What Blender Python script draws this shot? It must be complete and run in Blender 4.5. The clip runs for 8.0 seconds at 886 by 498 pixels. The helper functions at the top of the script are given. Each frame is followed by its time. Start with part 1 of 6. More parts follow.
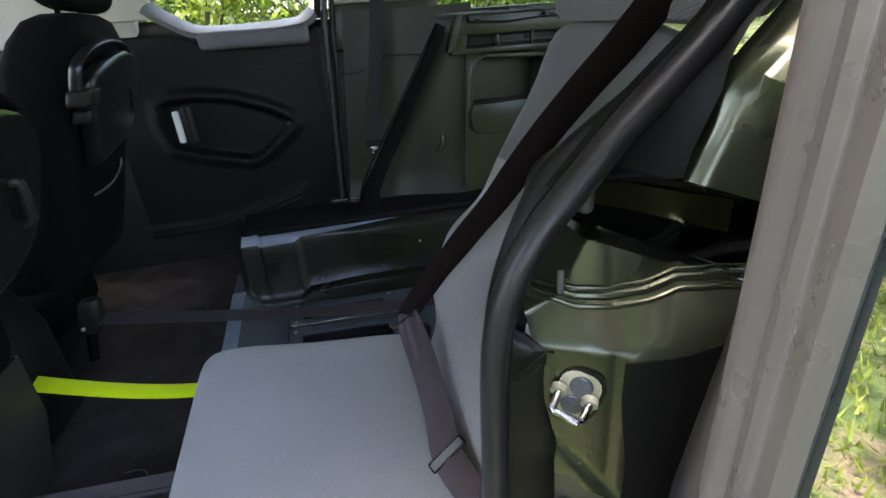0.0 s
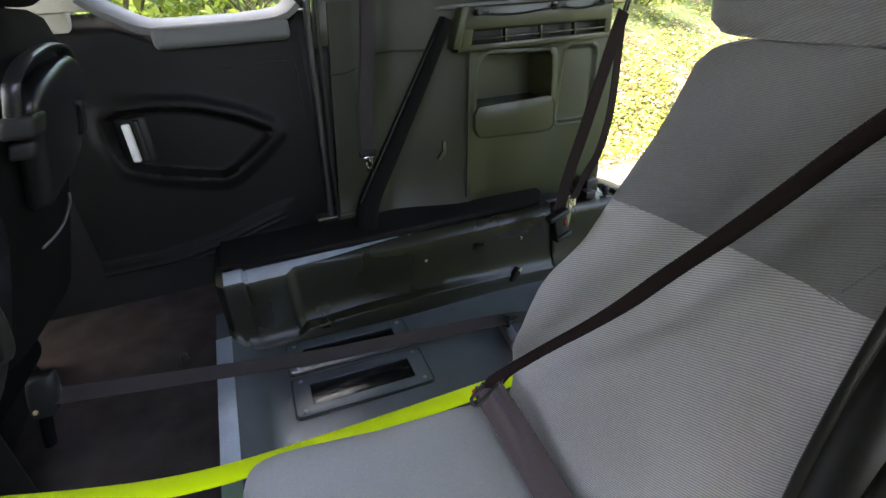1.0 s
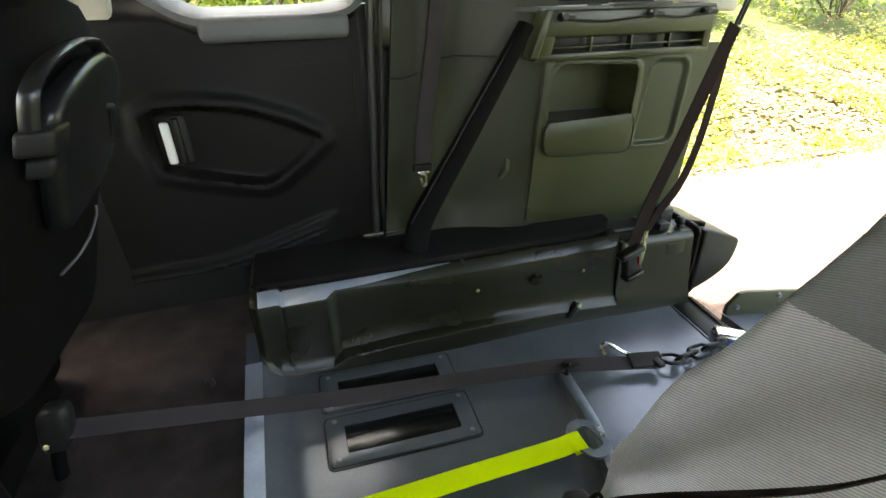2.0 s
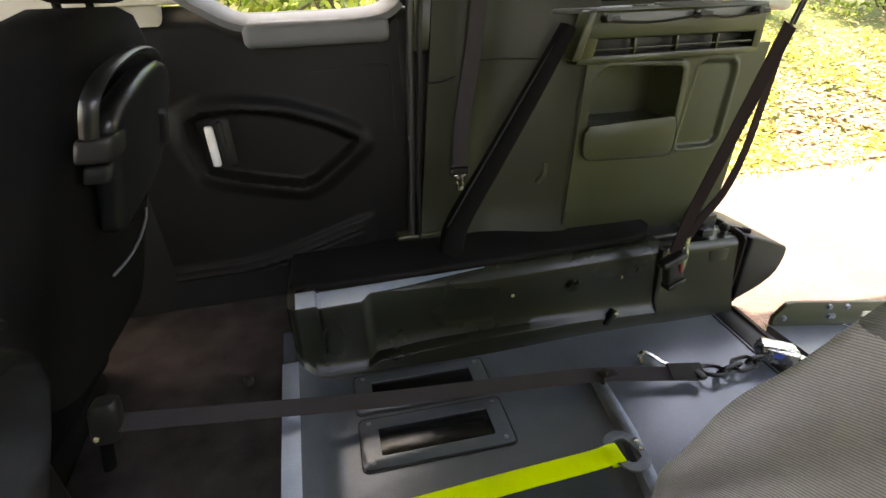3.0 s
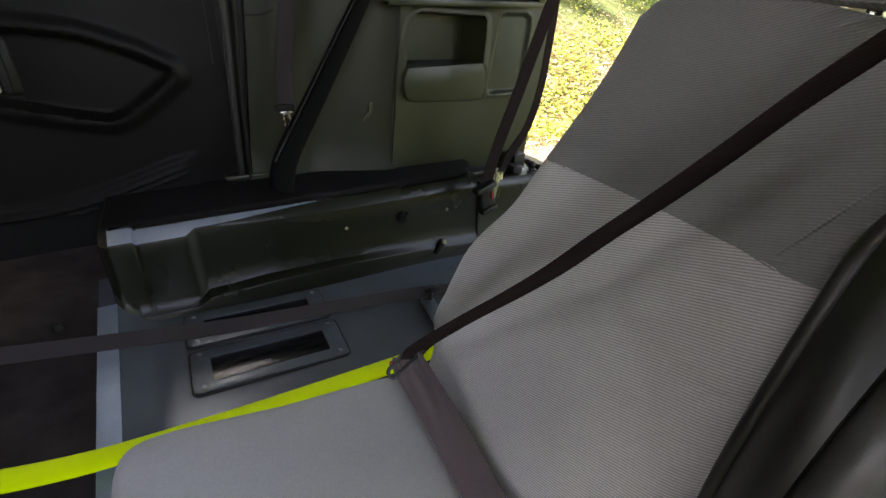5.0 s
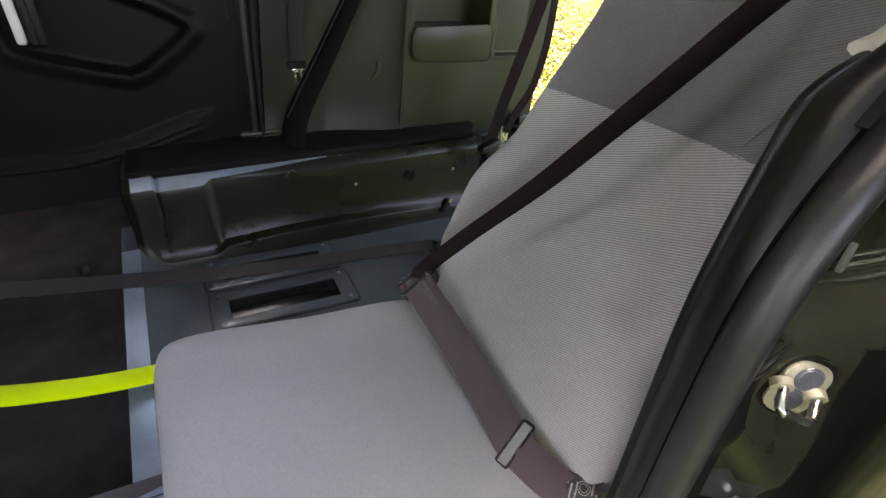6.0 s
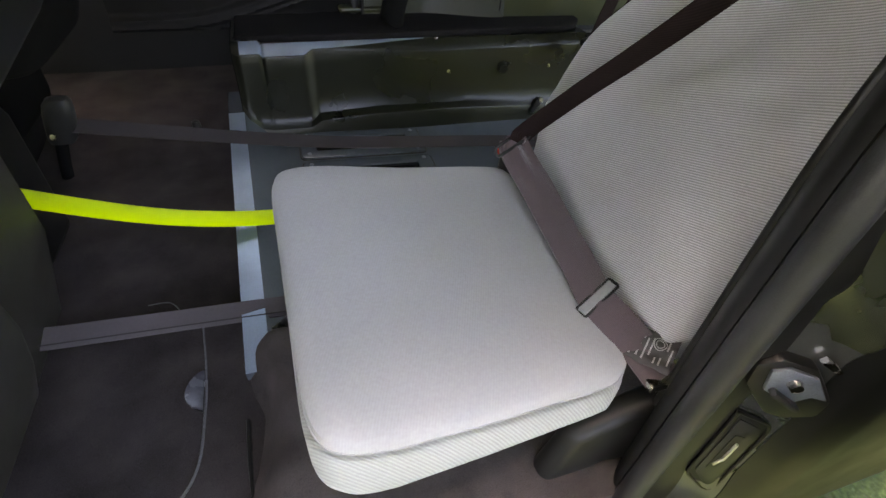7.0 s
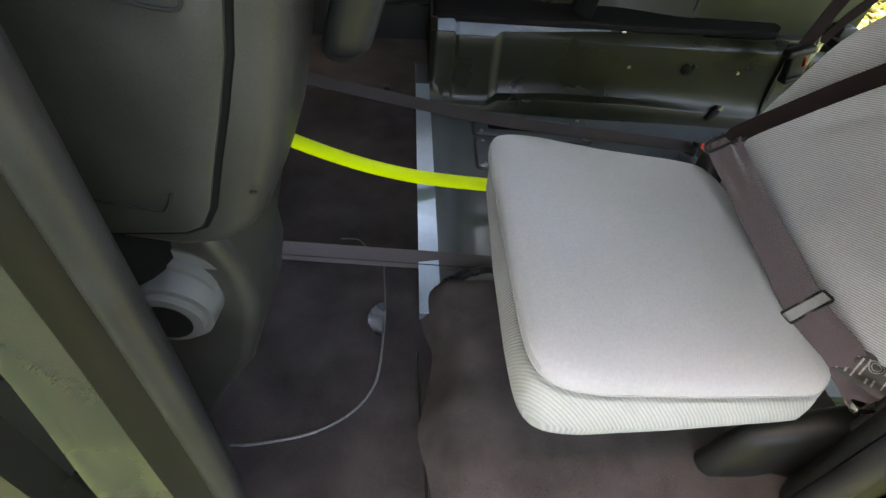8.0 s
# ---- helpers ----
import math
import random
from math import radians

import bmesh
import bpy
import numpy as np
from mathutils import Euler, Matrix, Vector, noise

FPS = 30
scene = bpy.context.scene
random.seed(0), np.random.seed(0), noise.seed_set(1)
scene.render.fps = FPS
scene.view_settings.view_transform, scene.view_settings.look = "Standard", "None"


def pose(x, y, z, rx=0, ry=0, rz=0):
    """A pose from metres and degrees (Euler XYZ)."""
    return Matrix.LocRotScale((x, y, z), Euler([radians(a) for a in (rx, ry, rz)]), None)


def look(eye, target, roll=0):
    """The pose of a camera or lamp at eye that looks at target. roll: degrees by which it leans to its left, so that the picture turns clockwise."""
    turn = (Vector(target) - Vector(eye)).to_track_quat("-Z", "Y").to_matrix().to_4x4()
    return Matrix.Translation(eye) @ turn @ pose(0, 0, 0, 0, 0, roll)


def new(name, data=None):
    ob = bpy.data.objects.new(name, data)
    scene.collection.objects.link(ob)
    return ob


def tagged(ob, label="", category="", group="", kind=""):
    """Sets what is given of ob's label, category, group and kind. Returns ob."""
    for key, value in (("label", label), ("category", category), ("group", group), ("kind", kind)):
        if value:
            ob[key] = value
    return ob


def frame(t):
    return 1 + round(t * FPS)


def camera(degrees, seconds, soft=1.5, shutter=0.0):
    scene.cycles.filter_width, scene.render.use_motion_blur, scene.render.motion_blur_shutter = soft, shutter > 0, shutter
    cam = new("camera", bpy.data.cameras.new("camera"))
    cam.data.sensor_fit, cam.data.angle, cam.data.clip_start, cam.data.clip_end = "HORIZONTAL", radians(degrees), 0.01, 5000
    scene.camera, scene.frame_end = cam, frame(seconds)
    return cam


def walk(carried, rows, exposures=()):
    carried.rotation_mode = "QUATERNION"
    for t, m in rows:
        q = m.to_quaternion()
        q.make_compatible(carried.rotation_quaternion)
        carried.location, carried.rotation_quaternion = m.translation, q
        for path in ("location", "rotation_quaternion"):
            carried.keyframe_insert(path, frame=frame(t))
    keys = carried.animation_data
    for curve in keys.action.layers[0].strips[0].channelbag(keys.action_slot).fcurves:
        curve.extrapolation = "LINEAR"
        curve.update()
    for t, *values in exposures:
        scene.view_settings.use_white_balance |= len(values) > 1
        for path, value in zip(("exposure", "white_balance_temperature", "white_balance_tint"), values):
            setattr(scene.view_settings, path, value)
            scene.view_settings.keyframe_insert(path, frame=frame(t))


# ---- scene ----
cam = camera(85.8, 8.0)
PATH = [
    (0, (0.236, 0.025, 1.214), (0.609, 1.808, 0.389), -4.5),
    (0.5, (0.148, 0.142, 1.237), (0.586, 1.924, 0.442), -3.7),
    (0.6, (0.122, 0.167, 1.249), (0.606, 1.936, 0.451), -4.0),
    (1, (0.073, 0.292, 1.267), (0.675, 1.971, 0.362), -4.3),
    (1.5, (0.073, 0.414, 1.268), (0.679, 2.053, 0.297), -1.9),
    (2, (0.052, 0.501, 1.301), (0.553, 2.194, 0.363), -1.5),
    (2.2, (0.037, 0.52, 1.317), (0.497, 2.233, 0.393), -1.5),
    (3.3, (0.034, 0.516, 1.303), (0.415, 2.229, 0.343), -2.4),
    (3.5, (0.033, 0.509, 1.293), (0.43, 2.201, 0.302), -2.0),
    (4, (0.039, 0.451, 1.238), (0.596, 2.087, 0.232), 0.1),
    (4.5, (0.081, 0.387, 1.206), (0.842, 1.959, 0.23), 2.0),
    (4.7, (0.093, 0.368, 1.217), (0.92, 1.906, 0.242), 2.7),
    (5.8, (0.069, 0.252, 1.185), (0.962, 1.715, 0.155), 3.2),
    (6, (0.047, 0.249, 1.169), (0.884, 1.728, 0.116), 3.0),
    (6.5, (0.004, 0.203, 1.153), (0.693, 1.682, -0.003), 3.4),
    (7, (-0.02, 0.196, 1.093), (0.513, 1.607, -0.221), 4.6),
    (7.5, (-0.081, 0.191, 1.083), (0.245, 1.608, -0.29), 4.7),
    (8, (-0.173, 0.153, 1.085), (-0.046, 1.617, -0.271), 4.9),
]
EXPOSURES = [(0, 3.66, 6600, 20), (0.5, 3.9, 6800, 22), (1, 4.08, 7100, 23), (2, 4.35, 8100, 16), (3.5, 3.95, 8800, 28), (4.5, 3.68, 7800, 24), (6, 4.1, 7800, 27), (8, 4.2, 8100, 19)]
walk(cam, [(t, look(eye, target, roll)) for t, eye, target, roll in PATH], EXPOSURES)

# ---- world, sun, exposure ----
world = bpy.data.worlds.new("sky")
scene.world = world
world.use_nodes = True
wn = world.node_tree.nodes
sky = wn.new("ShaderNodeTexSky")
sky.sky_type, sky.sun_disc = "NISHITA", False
sky.sun_elevation, sky.sun_rotation = radians(72), radians(-80)
sky.dust_density = 4.0
world.node_tree.links.new(sky.outputs[0], wn["Background"].inputs[0])
wn["Background"].inputs[1].default_value = 0.15
sun = new("sun", bpy.data.lights.new("sun", "SUN"))
sun.data.energy, sun.data.angle, sun.data.color = 1.6, radians(0.6), (1.0, 0.95, 0.85)
sun.matrix_world = look((-5.3, 0.9, 16.5), (0, 0, 0))


# ---- materials ----
def mat(name, color, rough=0.5, metal=0.0, var=0.25, big=3.0, grain=220.0, bump=0.15, dist=0.0006, coat=0.0, spec=0.5, rv=0.08):
    """A surface with broad stains, fine grain and fine relief, in metres of the object."""
    m = bpy.data.materials.new(name)
    m.use_nodes = True
    n, l = m.node_tree.nodes, m.node_tree.links
    b = n["Principled BSDF"]
    tc = n.new("ShaderNodeTexCoord")
    n1, n2 = n.new("ShaderNodeTexNoise"), n.new("ShaderNodeTexNoise")
    n1.inputs["Scale"].default_value, n1.inputs["Detail"].default_value = big, 5
    n2.inputs["Scale"].default_value, n2.inputs["Detail"].default_value = grain, 3
    for q in (n1, n2):
        l.new(tc.outputs["Object"], q.inputs["Vector"])
    add = n.new("ShaderNodeMath")
    add.operation = "ADD"
    l.new(n1.outputs[0], add.inputs[0])
    l.new(n2.outputs[0], add.inputs[1])
    rng = n.new("ShaderNodeMapRange")
    rng.inputs[1].default_value, rng.inputs[2].default_value = 0.7, 1.3
    rng.inputs[3].default_value, rng.inputs[4].default_value = 1 - var, 1 + var
    l.new(add.outputs[0], rng.inputs[0])
    mul = n.new("ShaderNodeVectorMath")
    mul.operation = "SCALE"
    mul.inputs[0].default_value = color
    l.new(rng.outputs[0], mul.inputs["Scale"])
    l.new(mul.outputs[0], b.inputs["Base Color"])
    rr = n.new("ShaderNodeMapRange")
    rr.inputs[1].default_value, rr.inputs[2].default_value = 0.3, 0.7
    rr.inputs[3].default_value, rr.inputs[4].default_value = max(0.02, rough - rv), min(1, rough + rv)
    l.new(n1.outputs[0], rr.inputs[0])
    l.new(rr.outputs[0], b.inputs["Roughness"])
    b.inputs["Metallic"].default_value = metal
    b.inputs["Coat Weight"].default_value, b.inputs["Coat Roughness"].default_value = coat, 0.06
    b.inputs["Specular IOR Level"].default_value = spec
    bp = n.new("ShaderNodeBump")
    bp.inputs["Strength"].default_value, bp.inputs["Distance"].default_value = bump, dist
    l.new(n2.outputs[0], bp.inputs["Height"])
    l.new(bp.outputs[0], b.inputs["Normal"])
    return m


def ribbed(name, color, axis, pitch, depth=0.0006, contrast=0.22, sheen=0.15):
    """Woven cloth with fine parallel ribs; axis: the direction across the ribs."""
    m = mat(name, color, 0.92, var=0.07, big=5, grain=260, bump=0.05, dist=0.0003, spec=0.2)
    n, l = m.node_tree.nodes, m.node_tree.links
    b = n["Principled BSDF"]
    tc = n.new("ShaderNodeTexCoord")
    dot = n.new("ShaderNodeVectorMath")
    dot.operation = "DOT_PRODUCT"
    dot.inputs[1].default_value = Vector(axis).normalized() * (2 * math.pi / pitch)
    l.new(tc.outputs["Object"], dot.inputs[0])
    sn = n.new("ShaderNodeMath")
    sn.operation = "SINE"
    l.new(dot.outputs["Value"], sn.inputs[0])
    bp = n.new("ShaderNodeBump")
    bp.inputs["Strength"].default_value, bp.inputs["Distance"].default_value = 0.45, depth
    l.new(sn.outputs[0], bp.inputs["Height"])
    old = b.inputs["Normal"].links[0].from_socket
    l.new(old, bp.inputs["Normal"])
    l.new(bp.outputs[0], b.inputs["Normal"])
    rng = n.new("ShaderNodeMapRange")
    rng.inputs[1].default_value, rng.inputs[2].default_value = -1, 1
    rng.inputs[3].default_value, rng.inputs[4].default_value = 1 - contrast, 1 + contrast
    l.new(sn.outputs[0], rng.inputs[0])
    mul = n.new("ShaderNodeVectorMath")
    mul.operation = "SCALE"
    col = b.inputs["Base Color"].links[0].from_socket
    l.new(col, mul.inputs[0])
    l.new(rng.outputs[0], mul.inputs["Scale"])
    l.new(mul.outputs[0], b.inputs["Base Color"])
    b.inputs["Sheen Weight"].default_value = sheen
    b.inputs["Specular IOR Level"].default_value = 0.2 if sheen else 0.06
    return m


CLOTH = ribbed("seat_cloth", (0.37, 0.357, 0.368), (0.34, 0.36, 0.94), 0.0029, depth=0.0005, contrast=0.30)
CLOTH_DARK = ribbed("seat_cloth_dark", (0.165, 0.165, 0.168), (0.34, 0.36, 0.94), 0.0027, contrast=0.13)
CLOTH_SIDE = ribbed("seat_cloth_side", (0.38, 0.38, 0.362), (0.55, 0.75, 0.35), 0.0030, contrast=0.13)
CLOTH_FLAT = ribbed("cushion_cloth", (0.372, 0.364, 0.356), (0.92, -0.38, 0), 0.0030, depth=0.00012, contrast=0.02)
BLACK = mat("black_plastic", (0.010, 0.010, 0.0095), 0.42, var=0.25, grain=900, bump=0.25, dist=0.0003, spec=0.3)
GREY_PL = mat("dark_grey_plastic", (0.017, 0.0172, 0.0165), 0.45, var=0.2, grain=900, bump=0.25, dist=0.0003, spec=0.35)
# neutral grey trim; green light from outdoors is put into its colour
TRIM_OL = mat("side_trim_plastic", (0.031, 0.036, 0.014), 0.38, var=0.12, grain=1100, bump=0.3, dist=0.0003)
BOX_PL = mat("moulded_box_plastic", (0.0125, 0.0140, 0.0085), 0.30, var=0.25, grain=500, bump=0.25, dist=0.0004, spec=0.42)
DOOR_PL = mat("door_card_plastic", (0.0060, 0.0056, 0.0053), 0.5, var=0.25, grain=900, bump=0.4, dist=0.0004, spec=0.16)
PAD_GREY = mat("grey_soft_trim", (0.115, 0.12, 0.125), 0.55, var=0.15, grain=900, bump=0.3, dist=0.0004)
CREAM = mat("cream_pillar_trim", (0.55, 0.53, 0.47), 0.6, var=0.06, grain=800, bump=0.2, dist=0.0003)
# the same carpet, its colour lightened to stand for daylight at the doorway
CARPET_LIT = mat("doorway_lit_carpet", (0.078, 0.066, 0.063), 0.98, var=0.5, big=13, grain=900, bump=1.0, dist=0.0025, spec=0.1)
CARPET = mat("brown_black_carpet", (0.051, 0.043, 0.0425), 0.98, var=0.55, big=11, grain=900, bump=1.0, dist=0.0025, spec=0.1)
FLOOR_M = mat("blue_grey_floor_paint", (0.085, 0.100, 0.116), 0.24, var=0.16, big=6, grain=400, bump=0.2, dist=0.0004, spec=0.7, rv=0.02)
GLOSS = mat("glossy_black_panel", (0.008, 0.008, 0.009), 0.16, var=0.5, big=40, grain=600, bump=0.3, dist=0.0006)
ALU = mat("anodised_trim", (0.34, 0.42, 0.53), 0.36, metal=0.55, var=0.15, big=12, grain=500)
STEEL = mat("bright_steel", (0.50, 0.49, 0.47), 0.25, metal=1.0, var=0.2, big=60, grain=600)
ZINC = mat("yellow_zinc_plate", (0.56, 0.54, 0.40), 0.45, metal=0.45, var=0.2, big=50, grain=500)
DARK_METAL = mat("dark_bar_steel", (0.16, 0.18, 0.215), 0.38, metal=0.5, var=0.25, big=30, grain=500)
PAINT = mat("grey_body_paint", (0.112, 0.124, 0.080), 0.27, metal=0.75, var=0.1, big=5, grain=1500, bump=0.05, coat=0.45, rv=0.03)
PAINT_DK = mat("dark_jamb_paint", (0.035, 0.036, 0.033), 0.28, metal=0.6, var=0.2, big=8, grain=900, bump=0.1, coat=0.4)
RUBBER = mat("seal_rubber", (0.020, 0.020, 0.021), 0.38, var=0.3, big=20, grain=700, bump=0.2)
# shoulder run coloured far darker than the lap run of the same belt
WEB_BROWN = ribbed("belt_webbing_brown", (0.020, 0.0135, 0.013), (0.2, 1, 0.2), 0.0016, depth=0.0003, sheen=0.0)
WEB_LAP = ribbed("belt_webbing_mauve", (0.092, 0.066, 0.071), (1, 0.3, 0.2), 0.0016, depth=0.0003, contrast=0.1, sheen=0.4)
WEB_GREY = ribbed("strap_webbing_grey", (0.052, 0.045, 0.047), (0, 1, 0.3), 0.0016, depth=0.0003, contrast=0.1, sheen=0.0)
# paler webbing for the near tie-down than for the far one
WEB_MAUVE = ribbed("strap_webbing_mauve", (0.105, 0.092, 0.096), (0, 1, 0.3), 0.0016, depth=0.0003, contrast=0.1, sheen=0.0)
YELLOW = ribbed("fluorescent_webbing", (0.76, 1.0, 0.0), (0, 1, 0.3), 0.0016, depth=0.0003, contrast=0.06)
WHITE_PL = mat("white_plastic", (0.75, 0.74, 0.72), 0.4, var=0.06)
RED_PL = mat("red_plastic", (0.6, 0.03, 0.02), 0.4, var=0.1)
BLUE_PL = mat("blue_enamel", (0.02, 0.06, 0.30), 0.3, var=0.1)
BRASS = mat("yellow_passivated_screw", (0.65, 0.62, 0.40), 0.3, metal=0.9, var=0.2, big=80)
LABEL = mat("printed_label", (0.05, 0.045, 0.045), 0.6, var=0.2, big=60)
# unseen headliner, kept dark to cut light bouncing inside
ROOFM = mat("headliner_cloth", (0.10, 0.10, 0.097), 0.95, var=0.06)
GLASS = bpy.data.materials.new("tinted_glass")
GLASS.use_nodes = True
gb = GLASS.node_tree.nodes["Principled BSDF"]
gb.inputs["Base Color"].default_value = (0.85, 0.95, 0.88, 1)
gb.inputs["Transmission Weight"].default_value, gb.inputs["Roughness"].default_value, gb.inputs["IOR"].default_value = 1.0, 0.0, 1.02
GLASS_TINT = GLASS.copy()
GLASS_TINT.node_tree.nodes["Principled BSDF"].inputs["Base Color"].default_value = (0.45, 0.52, 0.45, 1)


# ---- mesh helpers ----
def lnk(name, bm, material, smooth=True):
    me = bpy.data.meshes.new(name)
    bm.normal_update()
    bm.to_mesh(me)
    bm.free()
    for p in me.polygons:
        p.use_smooth = smooth
    if material is not None:
        me.materials.append(material)
    ob = new(name, me)
    if smooth:
        me.set_sharp_from_angle(angle=radians(38))
    return ob


def thing(name, loc, label, category, group="", kind=""):
    ob = new(name)
    ob.empty_display_size = 0.05
    ob.location = loc
    return tagged(ob, label, category, group, kind)


def part(name, bm, material, parent, label="", smooth=True):
    ob = lnk(name, bm, material, smooth)
    ob.parent = parent
    if parent.type == "EMPTY":
        ob.matrix_parent_inverse = Matrix.Translation(-Vector(parent.location))
    if label:
        ob["label"] = label
    return ob


def solid(name, bm, material, label, category, group="", kind="", smooth=True):
    return tagged(lnk(name, bm, material, smooth), label, category, group, kind)


def merge(*bms):
    out = bmesh.new()
    for b in bms:
        me = bpy.data.meshes.new("tmp")
        b.to_mesh(me)
        b.free()
        out.from_mesh(me)
        bpy.data.meshes.remove(me)
    return out


def rbox(cx, cy, cz, sx, sy, sz, r=0.004, seg=2, m=None):
    bm = bmesh.new()
    bmesh.ops.create_cube(bm, size=1)
    bmesh.ops.scale(bm, vec=(sx, sy, sz), verts=bm.verts)
    if r > 0:
        r = min(r, 0.49 * min(sx, sy, sz))
        bmesh.ops.bevel(bm, geom=bm.edges[:], offset=r, segments=seg, profile=0.5, affect="EDGES")
    if m is not None:
        bmesh.ops.transform(bm, matrix=m, verts=bm.verts)
    bmesh.ops.translate(bm, vec=(cx, cy, cz), verts=bm.verts)
    return bm


def cyl(a, b, r, n=16, r2=None, bev=0.0):
    """A round bar from a to b."""
    a, b = Vector(a), Vector(b)
    bm = bmesh.new()
    bmesh.ops.create_cone(bm, cap_ends=True, segments=n, radius1=r, radius2=r if r2 is None else r2, depth=(b - a).length)
    if bev > 0:
        bmesh.ops.bevel(bm, geom=[e for e in bm.edges if len(e.link_faces) == 2 and e.calc_face_angle(0) > 1], offset=bev, segments=2, affect="EDGES")
    q = (b - a).to_track_quat("Z", "Y").to_matrix().to_4x4()
    bmesh.ops.transform(bm, matrix=Matrix.Translation((a + b) / 2) @ q, verts=bm.verts)
    return bm


def ball(c, r, sx=1, sy=1, sz=1, u=16, v=10):
    bm = bmesh.new()
    bmesh.ops.create_uvsphere(bm, u_segments=u, v_segments=v, radius=r)
    bmesh.ops.scale(bm, vec=(sx, sy, sz), verts=bm.verts)
    bmesh.ops.translate(bm, vec=c, verts=bm.verts)
    return bm


def spline(pts, n):
    """Points along a smooth curve through pts."""
    pts = [Vector(p) for p in pts]
    out = []
    for i in range(len(pts) - 1):
        p0, p1, p2, p3 = pts[max(0, i - 1)], pts[i], pts[i + 1], pts[min(len(pts) - 1, i + 2)]
        for k in range(n):
            t = k / n
            out.append(0.5 * ((2 * p1) + (p2 - p0) * t + (2 * p0 - 5 * p1 + 4 * p2 - p3) * t * t + (3 * p1 - p0 - 3 * p2 + p3) * t ** 3))
    out.append(pts[-1])
    return out


def loft(rings, close=True, caps=True):
    bm = bmesh.new()
    vs = [[bm.verts.new(p) for p in r] for r in rings]
    n = len(rings[0])
    for a, b in zip(vs, vs[1:]):
        for i in range(n if close else n - 1):
            j = (i + 1) % n
            bm.faces.new((a[i], a[j], b[j], b[i]))
    if caps and close:
        bm.faces.new(vs[0][::-1])
        bm.faces.new(vs[-1])
    bmesh.ops.recalc_face_normals(bm, faces=bm.faces)
    return bm


def sweep(pts, section, up=(0, 0, 1), twist=None, closed=False):
    """A section, in (side, up) metres, drawn along points. up may be one vector or one for each point."""
    pts = [Vector(p) for p in pts]
    rings = []
    for i, p in enumerate(pts):
        t = (pts[min(i + 1, len(pts) - 1)] - pts[max(i - 1, 0)]).normalized()
        u0 = Vector(up[i]) if isinstance(up, list) else Vector(up)
        s = t.cross(u0).normalized()
        u = s.cross(t)
        rings.append([p + s * a + u * b for a, b in section])
    return loft(rings, True, not closed)


def circle(r, n=12):
    return [(r * math.cos(2 * math.pi * i / n), r * math.sin(2 * math.pi * i / n)) for i in range(n)]


def flat(w, t):
    """A webbing section."""
    h, k = w / 2, t / 2
    return [(-h, -k * 0.4), (-h * 0.96, -k), (h * 0.96, -k), (h, -k * 0.4), (h, k * 0.4), (h * 0.96, k), (-h * 0.96, k), (-h, k * 0.4)]


def tube(pts, r, n=12, up=(0, 0, 1), steps=0):
    return sweep(spline(pts, steps) if steps else pts, circle(r, n), up)


def prism(poly, axis, a, b, bev=0.0, seg=2):
    """A polygon given in the two other axes, drawn from a to b along an axis."""
    bm = bmesh.new()
    k = "xyz".index(axis)

    def at(p, v):
        c = list(p)
        c.insert(k, v)
        return c
    lo = [bm.verts.new(at(p, a)) for p in poly]
    hi = [bm.verts.new(at(p, b)) for p in poly]
    n = len(poly)
    bm.faces.new(lo[::-1])
    bm.faces.new(hi)
    for i in range(n):
        j = (i + 1) % n
        bm.faces.new((lo[i], lo[j], hi[j], hi[i]))
    bmesh.ops.recalc_face_normals(bm, faces=bm.faces)
    if bev > 0:
        bmesh.ops.bevel(bm, geom=[e for e in bm.edges if e.calc_face_angle(0) > 0.5], offset=bev, segments=seg, profile=0.5, affect="EDGES")
    return bm


def rrect(w, h, r, n=4):
    """A rounded rectangle round the origin."""
    out = []
    for cx, cy, a0 in ((w / 2 - r, h / 2 - r, 0), (-w / 2 + r, h / 2 - r, 90), (-w / 2 + r, -h / 2 + r, 180), (w / 2 - r, -h / 2 + r, 270)):
        for i in range(n + 1):
            a = radians(a0 + 90 * i / n)
            out.append((cx + r * math.cos(a), cy + r * math.sin(a)))
    return out


def sheet(fn, us, vs, thick=None):
    """A surface fn(u, v) over lists of u and v; thick: the vector to its back."""
    bm = bmesh.new()
    g = [[bm.verts.new(fn(u, v)) for v in vs] for u in us]
    for a, b in zip(g, g[1:]):
        for i in range(len(vs) - 1):
            bm.faces.new((a[i], a[i + 1], b[i + 1], b[i]))
    if thick is not None:
        th = Vector(thick)
        h = [[bm.verts.new(v.co + th) for v in row] for row in g]
        for a, b in zip(h, h[1:]):
            for i in range(len(vs) - 1):
                bm.faces.new((a[i], b[i], b[i + 1], a[i + 1]))
        rim = [g[i][0] for i in range(len(us))] + [g[-1][j] for j in range(1, len(vs))] + [g[i][-1] for i in range(len(us) - 2, -1, -1)] + [g[0][j] for j in range(len(vs) - 2, 0, -1)]
        back = {}
        for r0, r1 in zip(g, h):
            for v0, v1 in zip(r0, r1):
                back[v0] = v1
        for i, v in enumerate(rim):
            w = rim[(i + 1) % len(rim)]
            bm.faces.new((v, w, back[w], back[v]))
    bmesh.ops.recalc_face_normals(bm, faces=bm.faces)
    return bm


def lin(a, b, n):
    return [a + (b - a) * i / n for i in range(n + 1)]


def smooth(a, b, x):
    t = min(1.0, max(0.0, (x - a) / (b - a)))
    return t * t * (3 - 2 * t)


def interp(x, table):
    if x <= table[0][0]:
        return table[0][1]
    for (x0, y0), (x1, y1) in zip(table, table[1:]):
        if x <= x1:
            return y0 + (y1 - y0) * (x - x0) / (x1 - x0)
    return table[-1][1]


